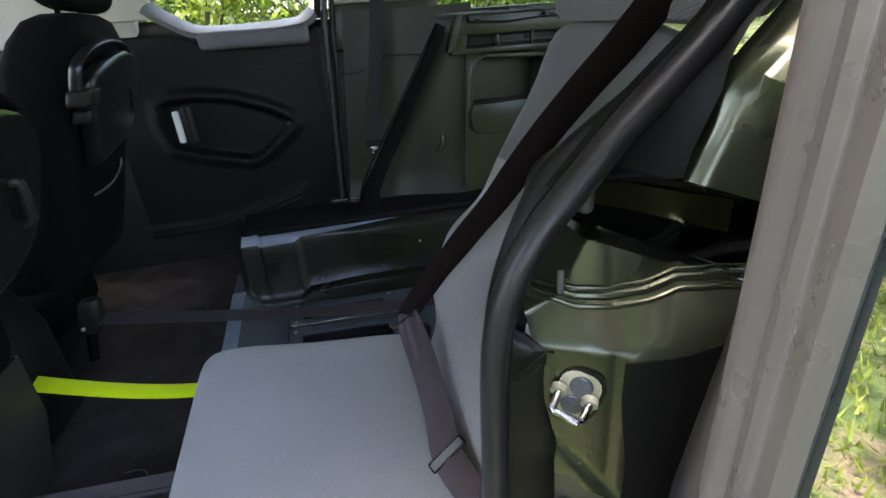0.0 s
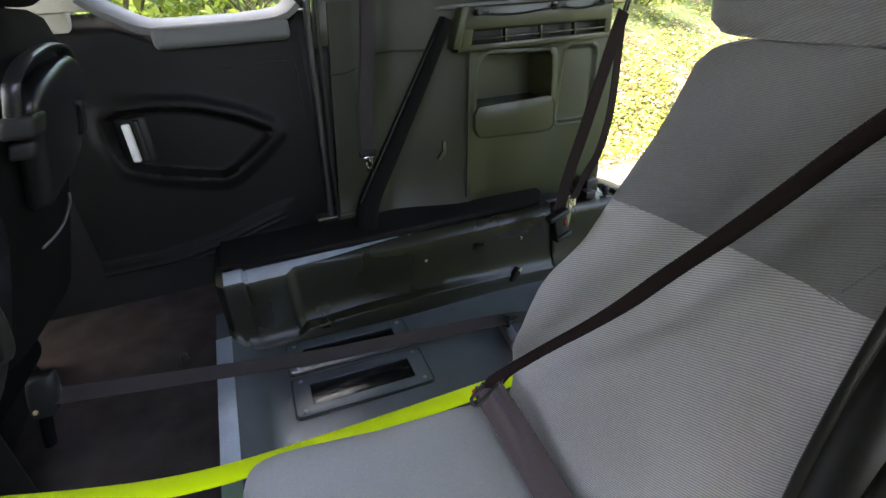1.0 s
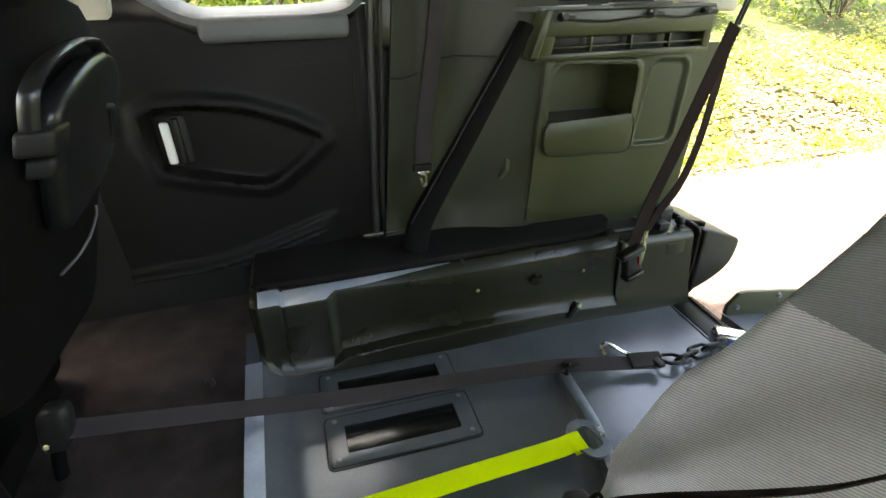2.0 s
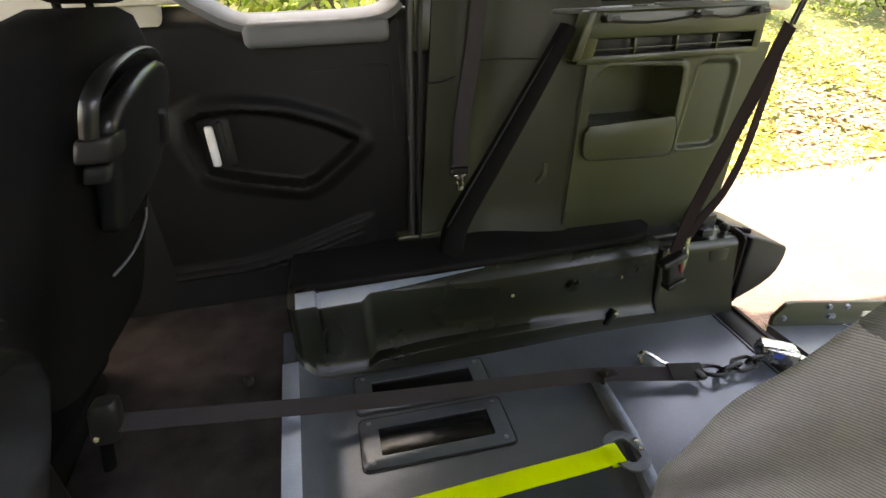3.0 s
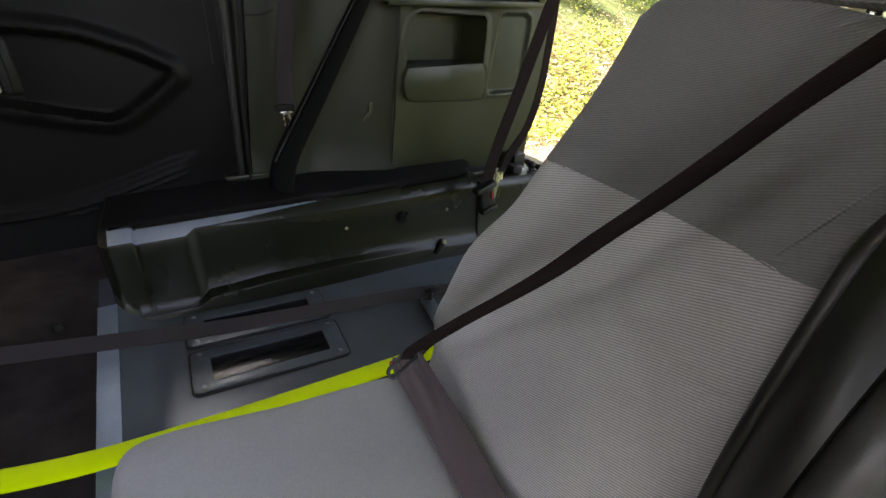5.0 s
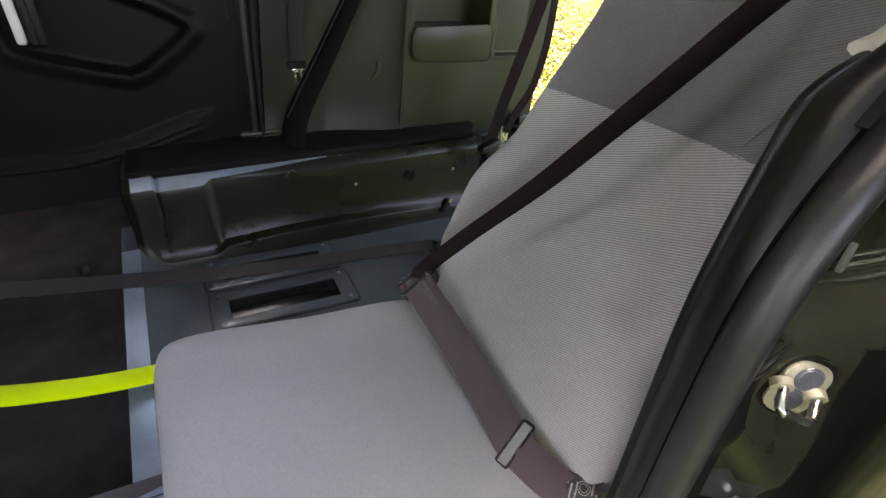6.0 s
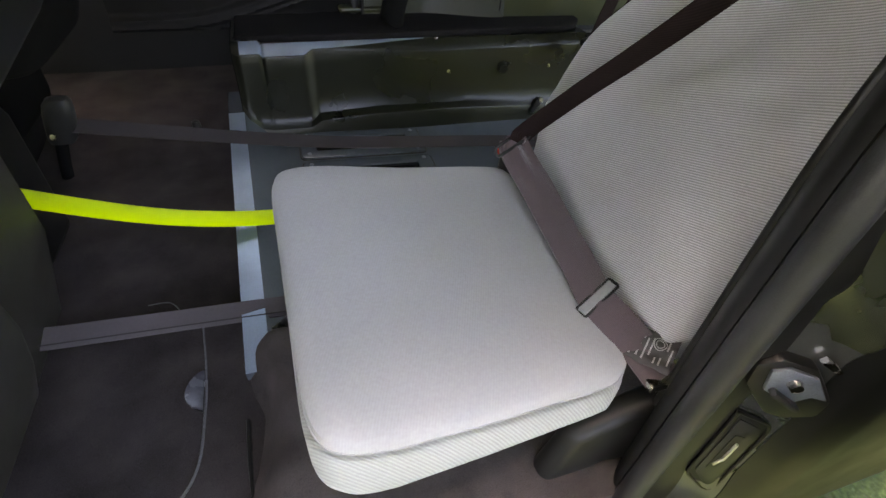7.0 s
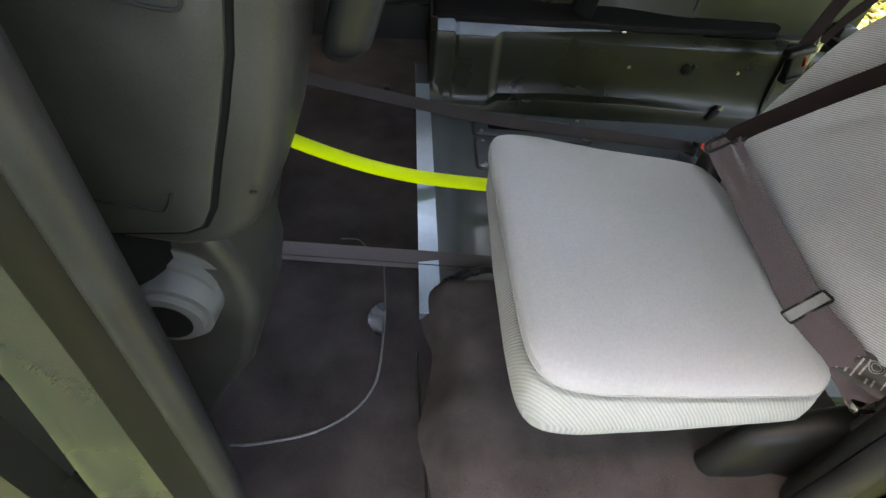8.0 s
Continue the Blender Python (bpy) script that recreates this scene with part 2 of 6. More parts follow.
def polydist(p, poly):
    """Signed distance to a polygon, minus inside."""
    x, y = p
    d, inside, n = 1e9, False, len(poly)
    for i in range(n):
        (x1, y1), (x2, y2) = poly[i], poly[(i + 1) % n]
        dx, dy = x2 - x1, y2 - y1
        t = max(0, min(1, ((x - x1) * dx + (y - y1) * dy) / (dx * dx + dy * dy)))
        d = min(d, math.hypot(x - x1 - t * dx, y - y1 - t * dy))
        if (y1 > y) != (y2 > y) and x < (x2 - x1) * (y - y1) / (y2 - y1) + x1:
            inside = not inside
    return -d if inside else d


# ---- ground and surroundings ----
def ground_material():
    m = bpy.data.materials.new("leafy_grass")
    m.use_nodes = True
    n, l = m.node_tree.nodes, m.node_tree.links
    b = n["Principled BSDF"]
    tc = n.new("ShaderNodeTexCoord")
    nz = []
    for sc, det in ((0.9, 6), (14, 5), (90, 3)):
        q = n.new("ShaderNodeTexNoise")
        q.inputs["Scale"].default_value, q.inputs["Detail"].default_value = sc, det
        l.new(tc.outputs["Object"], q.inputs["Vector"])
        nz.append(q)
    r1 = n.new("ShaderNodeValToRGB")
    r1.color_ramp.elements[0].position, r1.color_ramp.elements[0].color = 0.42, (0.035, 0.062, 0.014, 1)
    r1.color_ramp.elements[1].position, r1.color_ramp.elements[1].color = 0.62, (0.13, 0.10, 0.065, 1)
    e = r1.color_ramp.elements.new(0.52)
    e.color = (0.06, 0.085, 0.02, 1)
    add = n.new("ShaderNodeMath")
    add.operation = "MULTIPLY_ADD"
    add.inputs[1].default_value = 0.55
    l.new(nz[0].outputs[0], add.inputs[0])
    mid = n.new("ShaderNodeMath")
    mid.operation = "MULTIPLY"
    mid.inputs[1].default_value = 0.45
    l.new(nz[1].outputs[0], mid.inputs[0])
    l.new(mid.outputs[0], add.inputs[2])
    l.new(add.outputs[0], r1.inputs[0])
    sc = n.new("ShaderNodeVectorMath")
    sc.operation = "SCALE"
    rg = n.new("ShaderNodeMapRange")
    rg.inputs[1].default_value, rg.inputs[2].default_value, rg.inputs[3].default_value, rg.inputs[4].default_value = 0.3, 0.7, 0.6, 1.4
    l.new(nz[2].outputs[0], rg.inputs[0])
    l.new(r1.outputs[0], sc.inputs[0])
    l.new(rg.outputs[0], sc.inputs["Scale"])
    l.new(sc.outputs[0], b.inputs["Base Color"])
    b.inputs["Roughness"].default_value = 0.95
    bp = n.new("ShaderNodeBump")
    bp.inputs["Strength"].default_value, bp.inputs["Distance"].default_value = 1.0, 0.03
    l.new(nz[1].outputs[0], bp.inputs["Height"])
    l.new(bp.outputs[0], b.inputs["Normal"])
    return m


GRASS = ground_material()
TRACK = mat("pale_gravel_track", (0.100, 0.077, 0.062), 0.95, var=0.35, big=2.5, grain=60, bump=0.8, dist=0.01)
gx = sorted(set([-400, -120, -40, -15] + lin(-8, 14, 44) + [20, 40, 120, 400]))


def ground_z(x, y):
    bank = 0.34 * min(max(0.0, y - 3.45 - 0.1 * math.sin(x)), 5.0)
    return 0.03 * noise.noise((x * 0.8, y * 0.8, 0)) + bank * smooth(3.3, 4.2, y) + 0.04 * noise.noise((x * 2.3, y * 2.3, 5)) * smooth(3.2, 4.0, y)


gy = sorted(set([-400, -120, -40, -15] + lin(-8, 9, 68) + [12, 20, 40, 120, 400]))
solid("ground", sheet(lambda u, v: (u, v, ground_z(u, v)), gx, gy), GRASS, "leaf-strewn mossy grass around the parked car", "ground", kind="structure")
solid("road", sheet(lambda u, v: (u, 2.45 + 0.10 * math.sin(u * 0.6) + (v * (0.88 + 0.06 * math.sin(u * 2.1 + v))), 0.050 - 0.022 * v * v + 0.012 * noise.noise((u * 2, v * 2, 3))), lin(-12, 16, 90), lin(-1, 1, 8)),
      TRACK, "pale gravel woodland track running beside the car", "track", kind="structure")



def leaf_mat(name, c1, c2):
    m = bpy.data.materials.new(name)
    m.use_nodes = True
    n, l = m.node_tree.nodes, m.node_tree.links
    b = n["Principled BSDF"]
    g = n.new("ShaderNodeNewGeometry")
    mix = n.new("ShaderNodeMix")
    mix.data_type = "RGBA"
    mix.inputs[6].default_value, mix.inputs[7].default_value = (*c1, 1), (*c2, 1)
    l.new(g.outputs["Random Per Island"], mix.inputs[0])
    l.new(mix.outputs[2], b.inputs["Base Color"])
    b.inputs["Roughness"].default_value = 0.6
    tr = n.new("ShaderNodeBsdfTranslucent")
    l.new(mix.outputs[2], tr.inputs[0])
    ms = n.new("ShaderNodeMixShader")
    ms.inputs[0].default_value = 0.35
    l.new(b.outputs[0], ms.inputs[1])
    l.new(tr.outputs[0], ms.inputs[2])
    l.new(ms.outputs[0], n["Material Output"].inputs[0])
    return m


LEAF = leaf_mat("bramble_leaves", (0.06, 0.13, 0.02), (0.20, 0.30, 0.05))
LEAF2 = leaf_mat("fern_leaves", (0.12, 0.20, 0.02), (0.30, 0.34, 0.06))
DEAD = leaf_mat("fallen_leaves", (0.36, 0.23, 0.13), (0.50, 0.38, 0.27))
BARK = mat("mossy_bark", (0.07, 0.065, 0.04), 0.95, var=0.5, big=6, grain=60, bump=1.0, dist=0.01)


def leaves(rng, spots, size, tilt):
    """Many small pointed leaves at spots."""
    vs, fs = [], []
    for p in spots:
        s = size * rng.uniform(0.6, 1.4)
        q = Euler((rng.uniform(-tilt, tilt), rng.uniform(-tilt, tilt), rng.uniform(0, 6.28))).to_matrix()
        k = len(vs)
        for a in ((-s, 0, 0), (0, -0.45 * s, 0.12 * s), (s, 0, -0.1 * s), (0, 0.45 * s, 0.12 * s)):
            vs.append(Vector(p) + q @ Vector(a))
        fs += [(k, k + 1, k + 3), (k + 1, k + 2, k + 3)]
    bm = bmesh.new()
    bv = [bm.verts.new(v) for v in vs]
    for f in fs:
        bm.faces.new([bv[i] for i in f])
    return bm


def bush(name, c, r, h, count, size, leafm, label, seed):
    rng = random.Random(seed)
    z0 = ground_z(c[0], c[1])
    t = thing(name, (c[0], c[1], z0), label, "bush", "bushes of the verge")
    clumps = [(c[0] + rng.uniform(-r, r) * 0.8, c[1] + rng.uniform(-r, r) * 0.6, z0 + rng.uniform(0.2, h)) for _ in range(14)]
    spots, stems = [], []
    for k in clumps:
        rr = rng.uniform(0.25, 0.55) * min(r, 1.3)
        for _ in range(count // 14):
            d = Vector((rng.gauss(0, 1), rng.gauss(0, 1), rng.gauss(0, 1))).normalized() * rr * rng.uniform(0.5, 1.1)
            p = Vector(k) + d
            if p.z > z0 + 0.02:
                spots.append(p)
        stems.append(tube([(c[0] + rng.uniform(-.1, .1), c[1] + rng.uniform(-.1, .1), z0 - 0.05), ((c[0] + k[0]) / 2, (c[1] + k[1]) / 2, z0 + (k[2] - z0) * 0.6), k], 0.012, 6, (0.3, 1, 0.1), 3))
    part("stem_tangle", merge(*stems), BARK, t)
    part("foliage", leaves(rng, spots, size, 1.2), leafm, t)
    return t


for i, (x, y, r, h, lm) in enumerate([(-2.6, 5.4, 1.3, 1.9, LEAF), (-0.9, 5.2, 1.2, 1.7, LEAF2), (0.6, 5.5, 1.3, 2.2, LEAF), (2.1, 6.2, 1.2, 1.6, LEAF2), (3.9, 6.6, 1.4, 2.1, LEAF), (5.8, 6.6, 1.5, 1.9, LEAF2),
                                      (7.8, 6.2, 1.6, 2.2, LEAF), (9.8, 5.6, 1.6, 2.0, LEAF2), (-4.4, 5.9, 1.4, 2.2, LEAF2), (11.5, 3.4, 1.8, 2.3, LEAF), (11.8, 0.6, 1.8, 2.4, LEAF2), (11.2, -2.4, 1.8, 2.3, LEAF),
                                      (-3.6, 6.9, 1.6, 2.8, LEAF), (-1.7, 6.8, 1.6, 2.9, LEAF), (0.2, 7.0, 1.6, 3.0, LEAF), (2.2, 7.6, 1.6, 2.8, LEAF), (4.9, 8.0, 1.8, 2.8, LEAF), (7.6, 8.0, 1.8, 2.8, LEAF)] + [(-9.0 + 1.7 * k, 9.4 + 0.5 * math.sin(2.3 * k), 1.9, 3.6, LEAF) for k in range(9)]):
    bush("bush", (x, y), r, h, 5200, 0.042 if y < 8.6 else 0.10, lm, "tangled bright green bramble bush on the verge", 40 + i)
for i, (x, y) in enumerate([(-3.0, -8.5), (0.4, -9.0), (3.6, -8.2), (6.8, -7.8), (-6.5, -6.5), (3.3, -1.3), (4.3, -1.9), (3.2, -2.5), (5.4, -2.6)]):
    bush("bush", (x, y), 1.0 if i > 4 else 1.7, 1.1, 3600, 0.05, LEAF2 if i > 4 else LEAF, "leafy green shrub beside the lawn", 80 + i)


def tree(c, h, lean, seed):
    rng = random.Random(seed)
    t = thing("tree", (c[0], c[1], 0), "tall mossy tree with a leafy crown, of a set mostly added unseen for shade", "tree", "woodland trees")
    top = Vector((c[0] + lean[0], c[1] + lean[1], h))
    base = Vector((c[0], c[1], -0.1))
    pts = spline([base, base.lerp(top, 0.35) + Vector((rng.uniform(-.2, .2), rng.uniform(-.2, .2), 0)), base.lerp(top, 0.7), top], 5)
    rings = [[p + Vector((math.cos(a), math.sin(a), 0)) * (0.17 * (1 - 0.8 * i / len(pts))) for a in lin(0, 2 * math.pi, 10)[:-1]] for i, p in enumerate(pts)]
    limbs, spots = [], []
    for k in range(12):
        p = base.lerp(top, rng.uniform(0.4, 0.98))
        a = rng.uniform(0, 6.28)
        e = p + Vector((math.cos(a), math.sin(a), rng.uniform(0.1, 0.7))) * rng.uniform(1.2, 2.4)
        limbs.append(tube([p, p.lerp(e, 0.5) + Vector((0, 0, 0.15)), e], 0.03, 6, (0.2, 0.3, 1), 3))
        for _ in range(190):
            q = p.lerp(e, rng.uniform(0.3, 1.15))
            spots.append(q + Vector((rng.gauss(0, .45), rng.gauss(0, .45), rng.gauss(0, .35))))
    part("trunk", merge(loft(rings), *limbs), BARK, t)
    part("crown", leaves(rng, spots, 0.11, 1.2), LEAF, t)


# second and third rows: mostly unseen trees added to shade the lawn and block sky
for i, (x, y, h, lx, ly) in enumerate([(-3.4, 12.5, 7, .4, -.3), (1.4, 13.2, 8, -.5, -.2), (4.6, 11.8, 7.5, .5, .3), (8.2, 8.4, 8, 0, -.6), (13.2, 2.0, 8, -.3, .2), (13.0, -3.5, 7.5, .2, .4),
                                       (-8.5, -7, 8, .3, .2), (8.0, -8.5, 8, .3, .2), (-5.2, -1.8, 7.5, .3, .1), (-4.6, -3.6, 7, .2, .3), (-7.4, -2.6, 8.5, .4, 0), (-3.6, -1.4, 6.5, .2, -.3), (-2.9, -2.9, 6.5, -.2, .2), (-5.6, -3.2, 7, 0, .2), (-2.4, -1.7, 7, .3, .5), (-0.5, -2.3, 7.5, -.3, .6), (1.2, -3.4, 8, -.3, .5), (-1.5, -4.2, 8, .2, .3),
                                       (9.4, -1.0, 8, .3, .2), (10.4, 1.4, 8.5, -.4, .2), (9.9, 3.9, 8, .3, -.3), (12.6, 5.8, 9, .2, .2), (9.2, -3.9, 8, .3, 0), (15.0, -1.2, 9.5, 0, .3), (15.2, 3.8, 9.5, .3, 0), (-6.8, 0.6, 8, .2, .3), (-6.4, 2.9, 8.5, -.3, 0), (-8.0, 5.2, 9, .2, .2)]):
    tree((x, y), h, (lx, ly), 200 + i)


def blades(rng, spots, h):
    bm = bmesh.new()
    for x, y, z in spots:
        a, k = rng.uniform(0, 6.28), h * rng.uniform(0.5, 1.5)
        d = Vector((math.cos(a), math.sin(a), 0)) * 0.006
        tip = Vector((x + rng.gauss(0, .4) * k, y + rng.gauss(0, .4) * k, z + k))
        bm.faces.new([bm.verts.new(Vector((x, y, z)) - d), bm.verts.new(Vector((x, y, z)) + d), bm.verts.new(tip)])
    return bm


rngl = random.Random(5)


def strewn(n, x0, x1, yf, dz):
    out = []
    for _ in range(n):
        x, y = rngl.uniform(x0, x1), yf()
        out.append((x, y, ground_z(x, y) + 0.025 + rngl.uniform(0, dz)))
    return out


solid("fallen_leaves", leaves(rngl, strewn(24000, 1.2, 9.5, lambda: 3.30 + abs(rngl.gauss(0, 1.1)), 0.03), 0.030, 0.35), DEAD,
      "pale brown fallen leaves scattered along the track verge", "leaves", kind="stuff")
ivy = strewn(22000, 1.2, 9.5, lambda: 3.35 + abs(rngl.gauss(0, 1.3)), 0.10)
solid("ground_ivy", leaves(rngl, [p for p in ivy if noise.noise((p[0] * 1.1, p[1] * 1.1, 9)) > 0.02], 0.028, 0.7), LEAF2,
      "low yellow-green ivy leaves covering the bank", "plants", kind="stuff")
solid("grass", blades(rngl, strewn(5000, 1.2, 8, lambda: rngl.choice((rngl.uniform(1.45, 1.75), rngl.gauss(3.45, .15))), 0.0) + strewn(9000, 0.2, 4.0, lambda: rngl.uniform(-2.2, -0.3), 0.0), 0.05), LEAF2,
      "short bright grass along the track edges", "grass", kind="stuff")

# ---- the car's shell ----
FZ = 0.357            # metal floor, at its middle


def floor_z(x, y):
    """The metal floor leans with the car: down to the rear, up to the far side."""
    return 0.363 - 0.042 * (x - 0.006) + 0.080 * (y - 1.266)


def lip_z(y):
    return 0.372 + 0.097 * (y - 0.69)


def skew(y):
    """The front edge of the metal floor runs slightly askew."""
    return -0.1605 - 0.0245 * (y - 0.86)


def lay(ob):
    """Leans a fitting that was built on a level floor to the floor's slope."""
    for o in (ob, *ob.children_recursive):
        if o.type == "MESH":
            for v in o.data.vertices:
                v.co.z += floor_z(v.co.x, v.co.y) - FZ


# sunken metal floor behind a raised front lip
prof = [(0.0, -0.09, 0), (0.0, -0.004, 0), (0.003, -0.001, 0), (0.040, -0.001, 0), (0.045, -0.004, 0.0), (0.056, -0.008, 0.15), (0.095, -0.002, 0.86), (0.110, 0.002, 0.97), (0.125, 0.0, 1)] + [(0.125 + k, 0, 1) for k in lin(0.02, 1.345, 20)]


def floor_pt(u, v):
    dx, dz, k = prof[u]
    y = v if dx > 0.2 else 0.738 + (v - 0.62) * 0.962 / 1.08
    x = skew(y) + dx
    return (x, y, lip_z(y) * (1 - k) + floor_z(x, y) * k + dz)


solid("floor", sheet(floor_pt, list(range(len(prof))), lin(0.62, 1.70, 14), (0, 0, -0.02)),
      FLOOR_M, "blue-grey painted metal floor with a folded front lip", "floor", kind="structure")
solid("trim", sheet(lambda u, v: (skew(v) + 0.0005 + 0.042 * u, v, lip_z(v) + 0.0015 + 0.0008 * math.sin(v * 40)), lin(0, 1, 4), lin(0.736, 1.575, 20), (0, 0, -0.001)),
      ALU, "bluish metal edging strip along the floor's front lip", "trim", kind="structure")


def carpet_z(x, y):
    z = 0.352 + 0.004 * noise.noise((x * 7, y * 7, 1)) + 0.006 * noise.noise((x * 14 + y * 5, y * 9, 6)) * smooth(0.66, 0.45, y) * smooth(-0.45, -0.30, x) + 0.0015 * noise.noise((x * 40, y * 40, 2))
    z += 0.012 * smooth(0.52, 0.40, y) + 0.097 * max(0.0, y - 0.69)
    return z


solid("carpet", sheet(lambda u, v: (u, v, carpet_z(u, v)), lin(-1.48, -0.12, 72), lin(0.345, 1.93, 80), (0, 0, -0.03)), CARPET,
      "worn dark brown carpet on the footwell floor", "carpet", kind="structure")


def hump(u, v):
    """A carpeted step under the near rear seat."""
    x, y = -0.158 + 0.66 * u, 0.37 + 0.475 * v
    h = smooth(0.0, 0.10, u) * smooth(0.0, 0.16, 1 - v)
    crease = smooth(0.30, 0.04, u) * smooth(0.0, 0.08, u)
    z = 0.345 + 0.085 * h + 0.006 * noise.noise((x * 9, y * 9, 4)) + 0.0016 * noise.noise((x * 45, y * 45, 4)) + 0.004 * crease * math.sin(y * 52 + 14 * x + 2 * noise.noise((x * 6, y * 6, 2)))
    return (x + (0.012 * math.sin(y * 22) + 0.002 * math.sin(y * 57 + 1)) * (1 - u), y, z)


# doorway light is put into the step's paler colour
solid("carpet_step", sheet(hump, lin(0, 1, 50), lin(0, 1, 40), (0, 0, -0.02)), CARPET_LIT, "brown carpet moulded over the step, coloured paler for doorway light", "carpet", kind="structure")
edge_pts = [(-0.147, 0.752, 0.372), (-0.120, 0.792, 0.384), (-0.090, 0.808, 0.396), (-0.06, 0.822, 0.404), (-0.01, 0.832, 0.406), (0.12, 0.838, 0.404)]
solid("carpet_edging", sweep([p + Vector((0.003 * math.sin(k * 1.9), 0.004 * math.sin(k * 1.3), 0.0035 * math.sin(k * 1.6 + 1))) for k, p in enumerate(spline(edge_pts, 8))], [(-0.018, -0.014), (0.004, -0.010), (0.006, -0.002), (0.002, 0.003), (-0.004, 0.002), (-0.014, -0.006)], (0, 0, 1)), RUBBER,
      "dark wavy rubber edging along the carpet step", "edging", kind="structure")

# far side: inner lining behind everything, roof, bulkheads
solid("wall_right", rbox(-0.1, 1.945, 0.76, 2.8, 0.06, 1.06, 0.01), GREY_PL, "dark inner side lining of the car", "wall", kind="structure")
solid("ceiling", rbox(0.075, 1.07, 1.80, 3.05, 1.67, 0.05, 0.02), ROOFM, "cloth headliner, out of view and darkened to cut bounced light", "ceiling", kind="structure")
solid("wall_front", merge(rbox(-1.52, 1.11, 0.68, 0.06, 1.7, 0.84, 0.02), prism([(-1.60, 1.06), (-1.30, 1.02), (-1.22, 0.96), (-1.24, 0.86), (-1.50, 0.80)], "y", 0.27, 1.95, 0.02, 3)), BLACK, "dark dashboard and bulkhead ahead of the front seats", "wall", kind="structure")
screen = solid("window_3", sheet(lambda u, v: (-1.62 + 0.20 * v - 0.05 * math.sin(math.pi * u), 0.34 + 1.54 * u, 1.06 + 0.72 * v), lin(0, 1, 10), lin(0, 1, 4), (-0.005, 0, 0.003)), GLASS, "clear windscreen glass above the dashboard", "windscreen", kind="structure")
screen.visible_shadow = False
for y0, nm in ((0.33, "pillar_a"), (1.90, "pillar_a_right")):
    solid(nm, prism([(-1.64, 1.04), (-1.57, 1.04), (-1.36, 1.80), (-1.44, 1.80)], "y", y0 - 0.03, y0 + 0.03, 0.012), BLACK, "dark windscreen pillar", "pillar", kind="structure")
# widened forward, out of view, to block light from the front window
solid("pillar_b", rbox(-0.53, 1.895, 1.52, 0.44, 0.05, 0.52, 0.012), CREAM, "cream upper pillar trim ahead of the sliding door", "pillar", kind="structure")
solid("pillar_c", prism([(0.29, 1.325), (0.40, 1.325), (0.66, 1.325), (0.60, 1.80), (0.40, 1.80)], "y", 1.85, 1.905, 0.01), CREAM, "cream upper pillar trim behind the sliding door", "pillar", kind="structure")
solid("pillar_d", prism([(1.17, 1.26), (1.30, 1.24), (1.26, 1.80), (1.08, 1.80), (1.10, 1.36)], "y", 1.70, 1.90, 0.012), CREAM, "cream upper pillar trim beside the tailgate opening", "pillar", kind="structure")
solid("roof_rail", rbox(0.1, 1.90, 1.72, 3.0, 0.08, 0.12, 0.02), CREAM, "cream trim along the roof edge", "trim", kind="structure")

# console shape added to keep windscreen light off the footwell carpet
solid("centre_console", merge(prism([(-1.24, 0.34), (-0.50, 0.40), (-0.50, 0.66), (-0.54, 0.75), (-0.62, 0.78), (-0.95, 0.76), (-1.05, 0.70), (-1.24, 0.86)], "y", 1.035, 1.215, 0.02, 3), prism([(-0.93, 0.74), (-0.60, 0.80), (-0.57, 0.84), (-0.60, 0.86), (-0.93, 0.79)], "y", 1.05, 1.09, 0.012, 3)), BLACK, "black console block added between the front seats to shade the carpet", "console", kind="structure")

# raised tailgate over the rear opening
tg_ = thing("door_3", (1.60, 1.11, 1.80), "raised tailgate standing open over the rear opening", "tailgate", kind="structure")
part("lid", prism([(1.52, 1.80), (1.58, 1.84), (2.20, 2.00), (2.62, 2.06), (2.66, 2.02), (2.60, 1.98), (2.20, 1.93), (1.60, 1.77)], "y", 0.32, 1.92, 0.015, 3), GREY_PL, tg_)

# near side wall around the door opening
solid("wall_left", prism([(-1.55, 0.26), (-0.50, 0.26), (-0.50, 1.76), (-0.60, 1.76), (-0.60, 1.20), (-1.55, 1.08)], "y", 0.32, 0.37), PAINT_DK, "dark painted side of the car ahead of the doorway", "wall", kind="structure")
solid("roof_rail_left", rbox(0.05, 0.34, 1.74, 3.0, 0.10, 0.10, 0.02), PAINT_DK, "dark painted roof edge over the doorway", "trim", kind="structure")
solid("sill", rbox(-0.05, 0.335, 0.31, 1.1, 0.11, 0.06, 0.012), PAINT_DK, "dark painted sill of the side doorway", "sill", kind="structure")

# ---- far sliding door ----
BOWL = [(-0.325, 0.99), (-0.315, 1.055), (-0.27, 1.073), (-0.19, 1.072), (-0.08, 1.055), (0.03, 1.015), (0.105, 0.972), (0.11, 0.955), (0.06, 0.915), (-0.02, 0.858), (-0.06, 0.846), (-0.13, 0.862), (-0.24, 0.892), (-0.30, 0.915)]
BELT_LINE = [(-0.46, 1.312), (-0.22, 1.312), (-0.13, 1.268), (0.0, 1.262), (0.12, 1.268), (0.20, 1.278), (0.235, 1.31), (0.26, 1.35)]


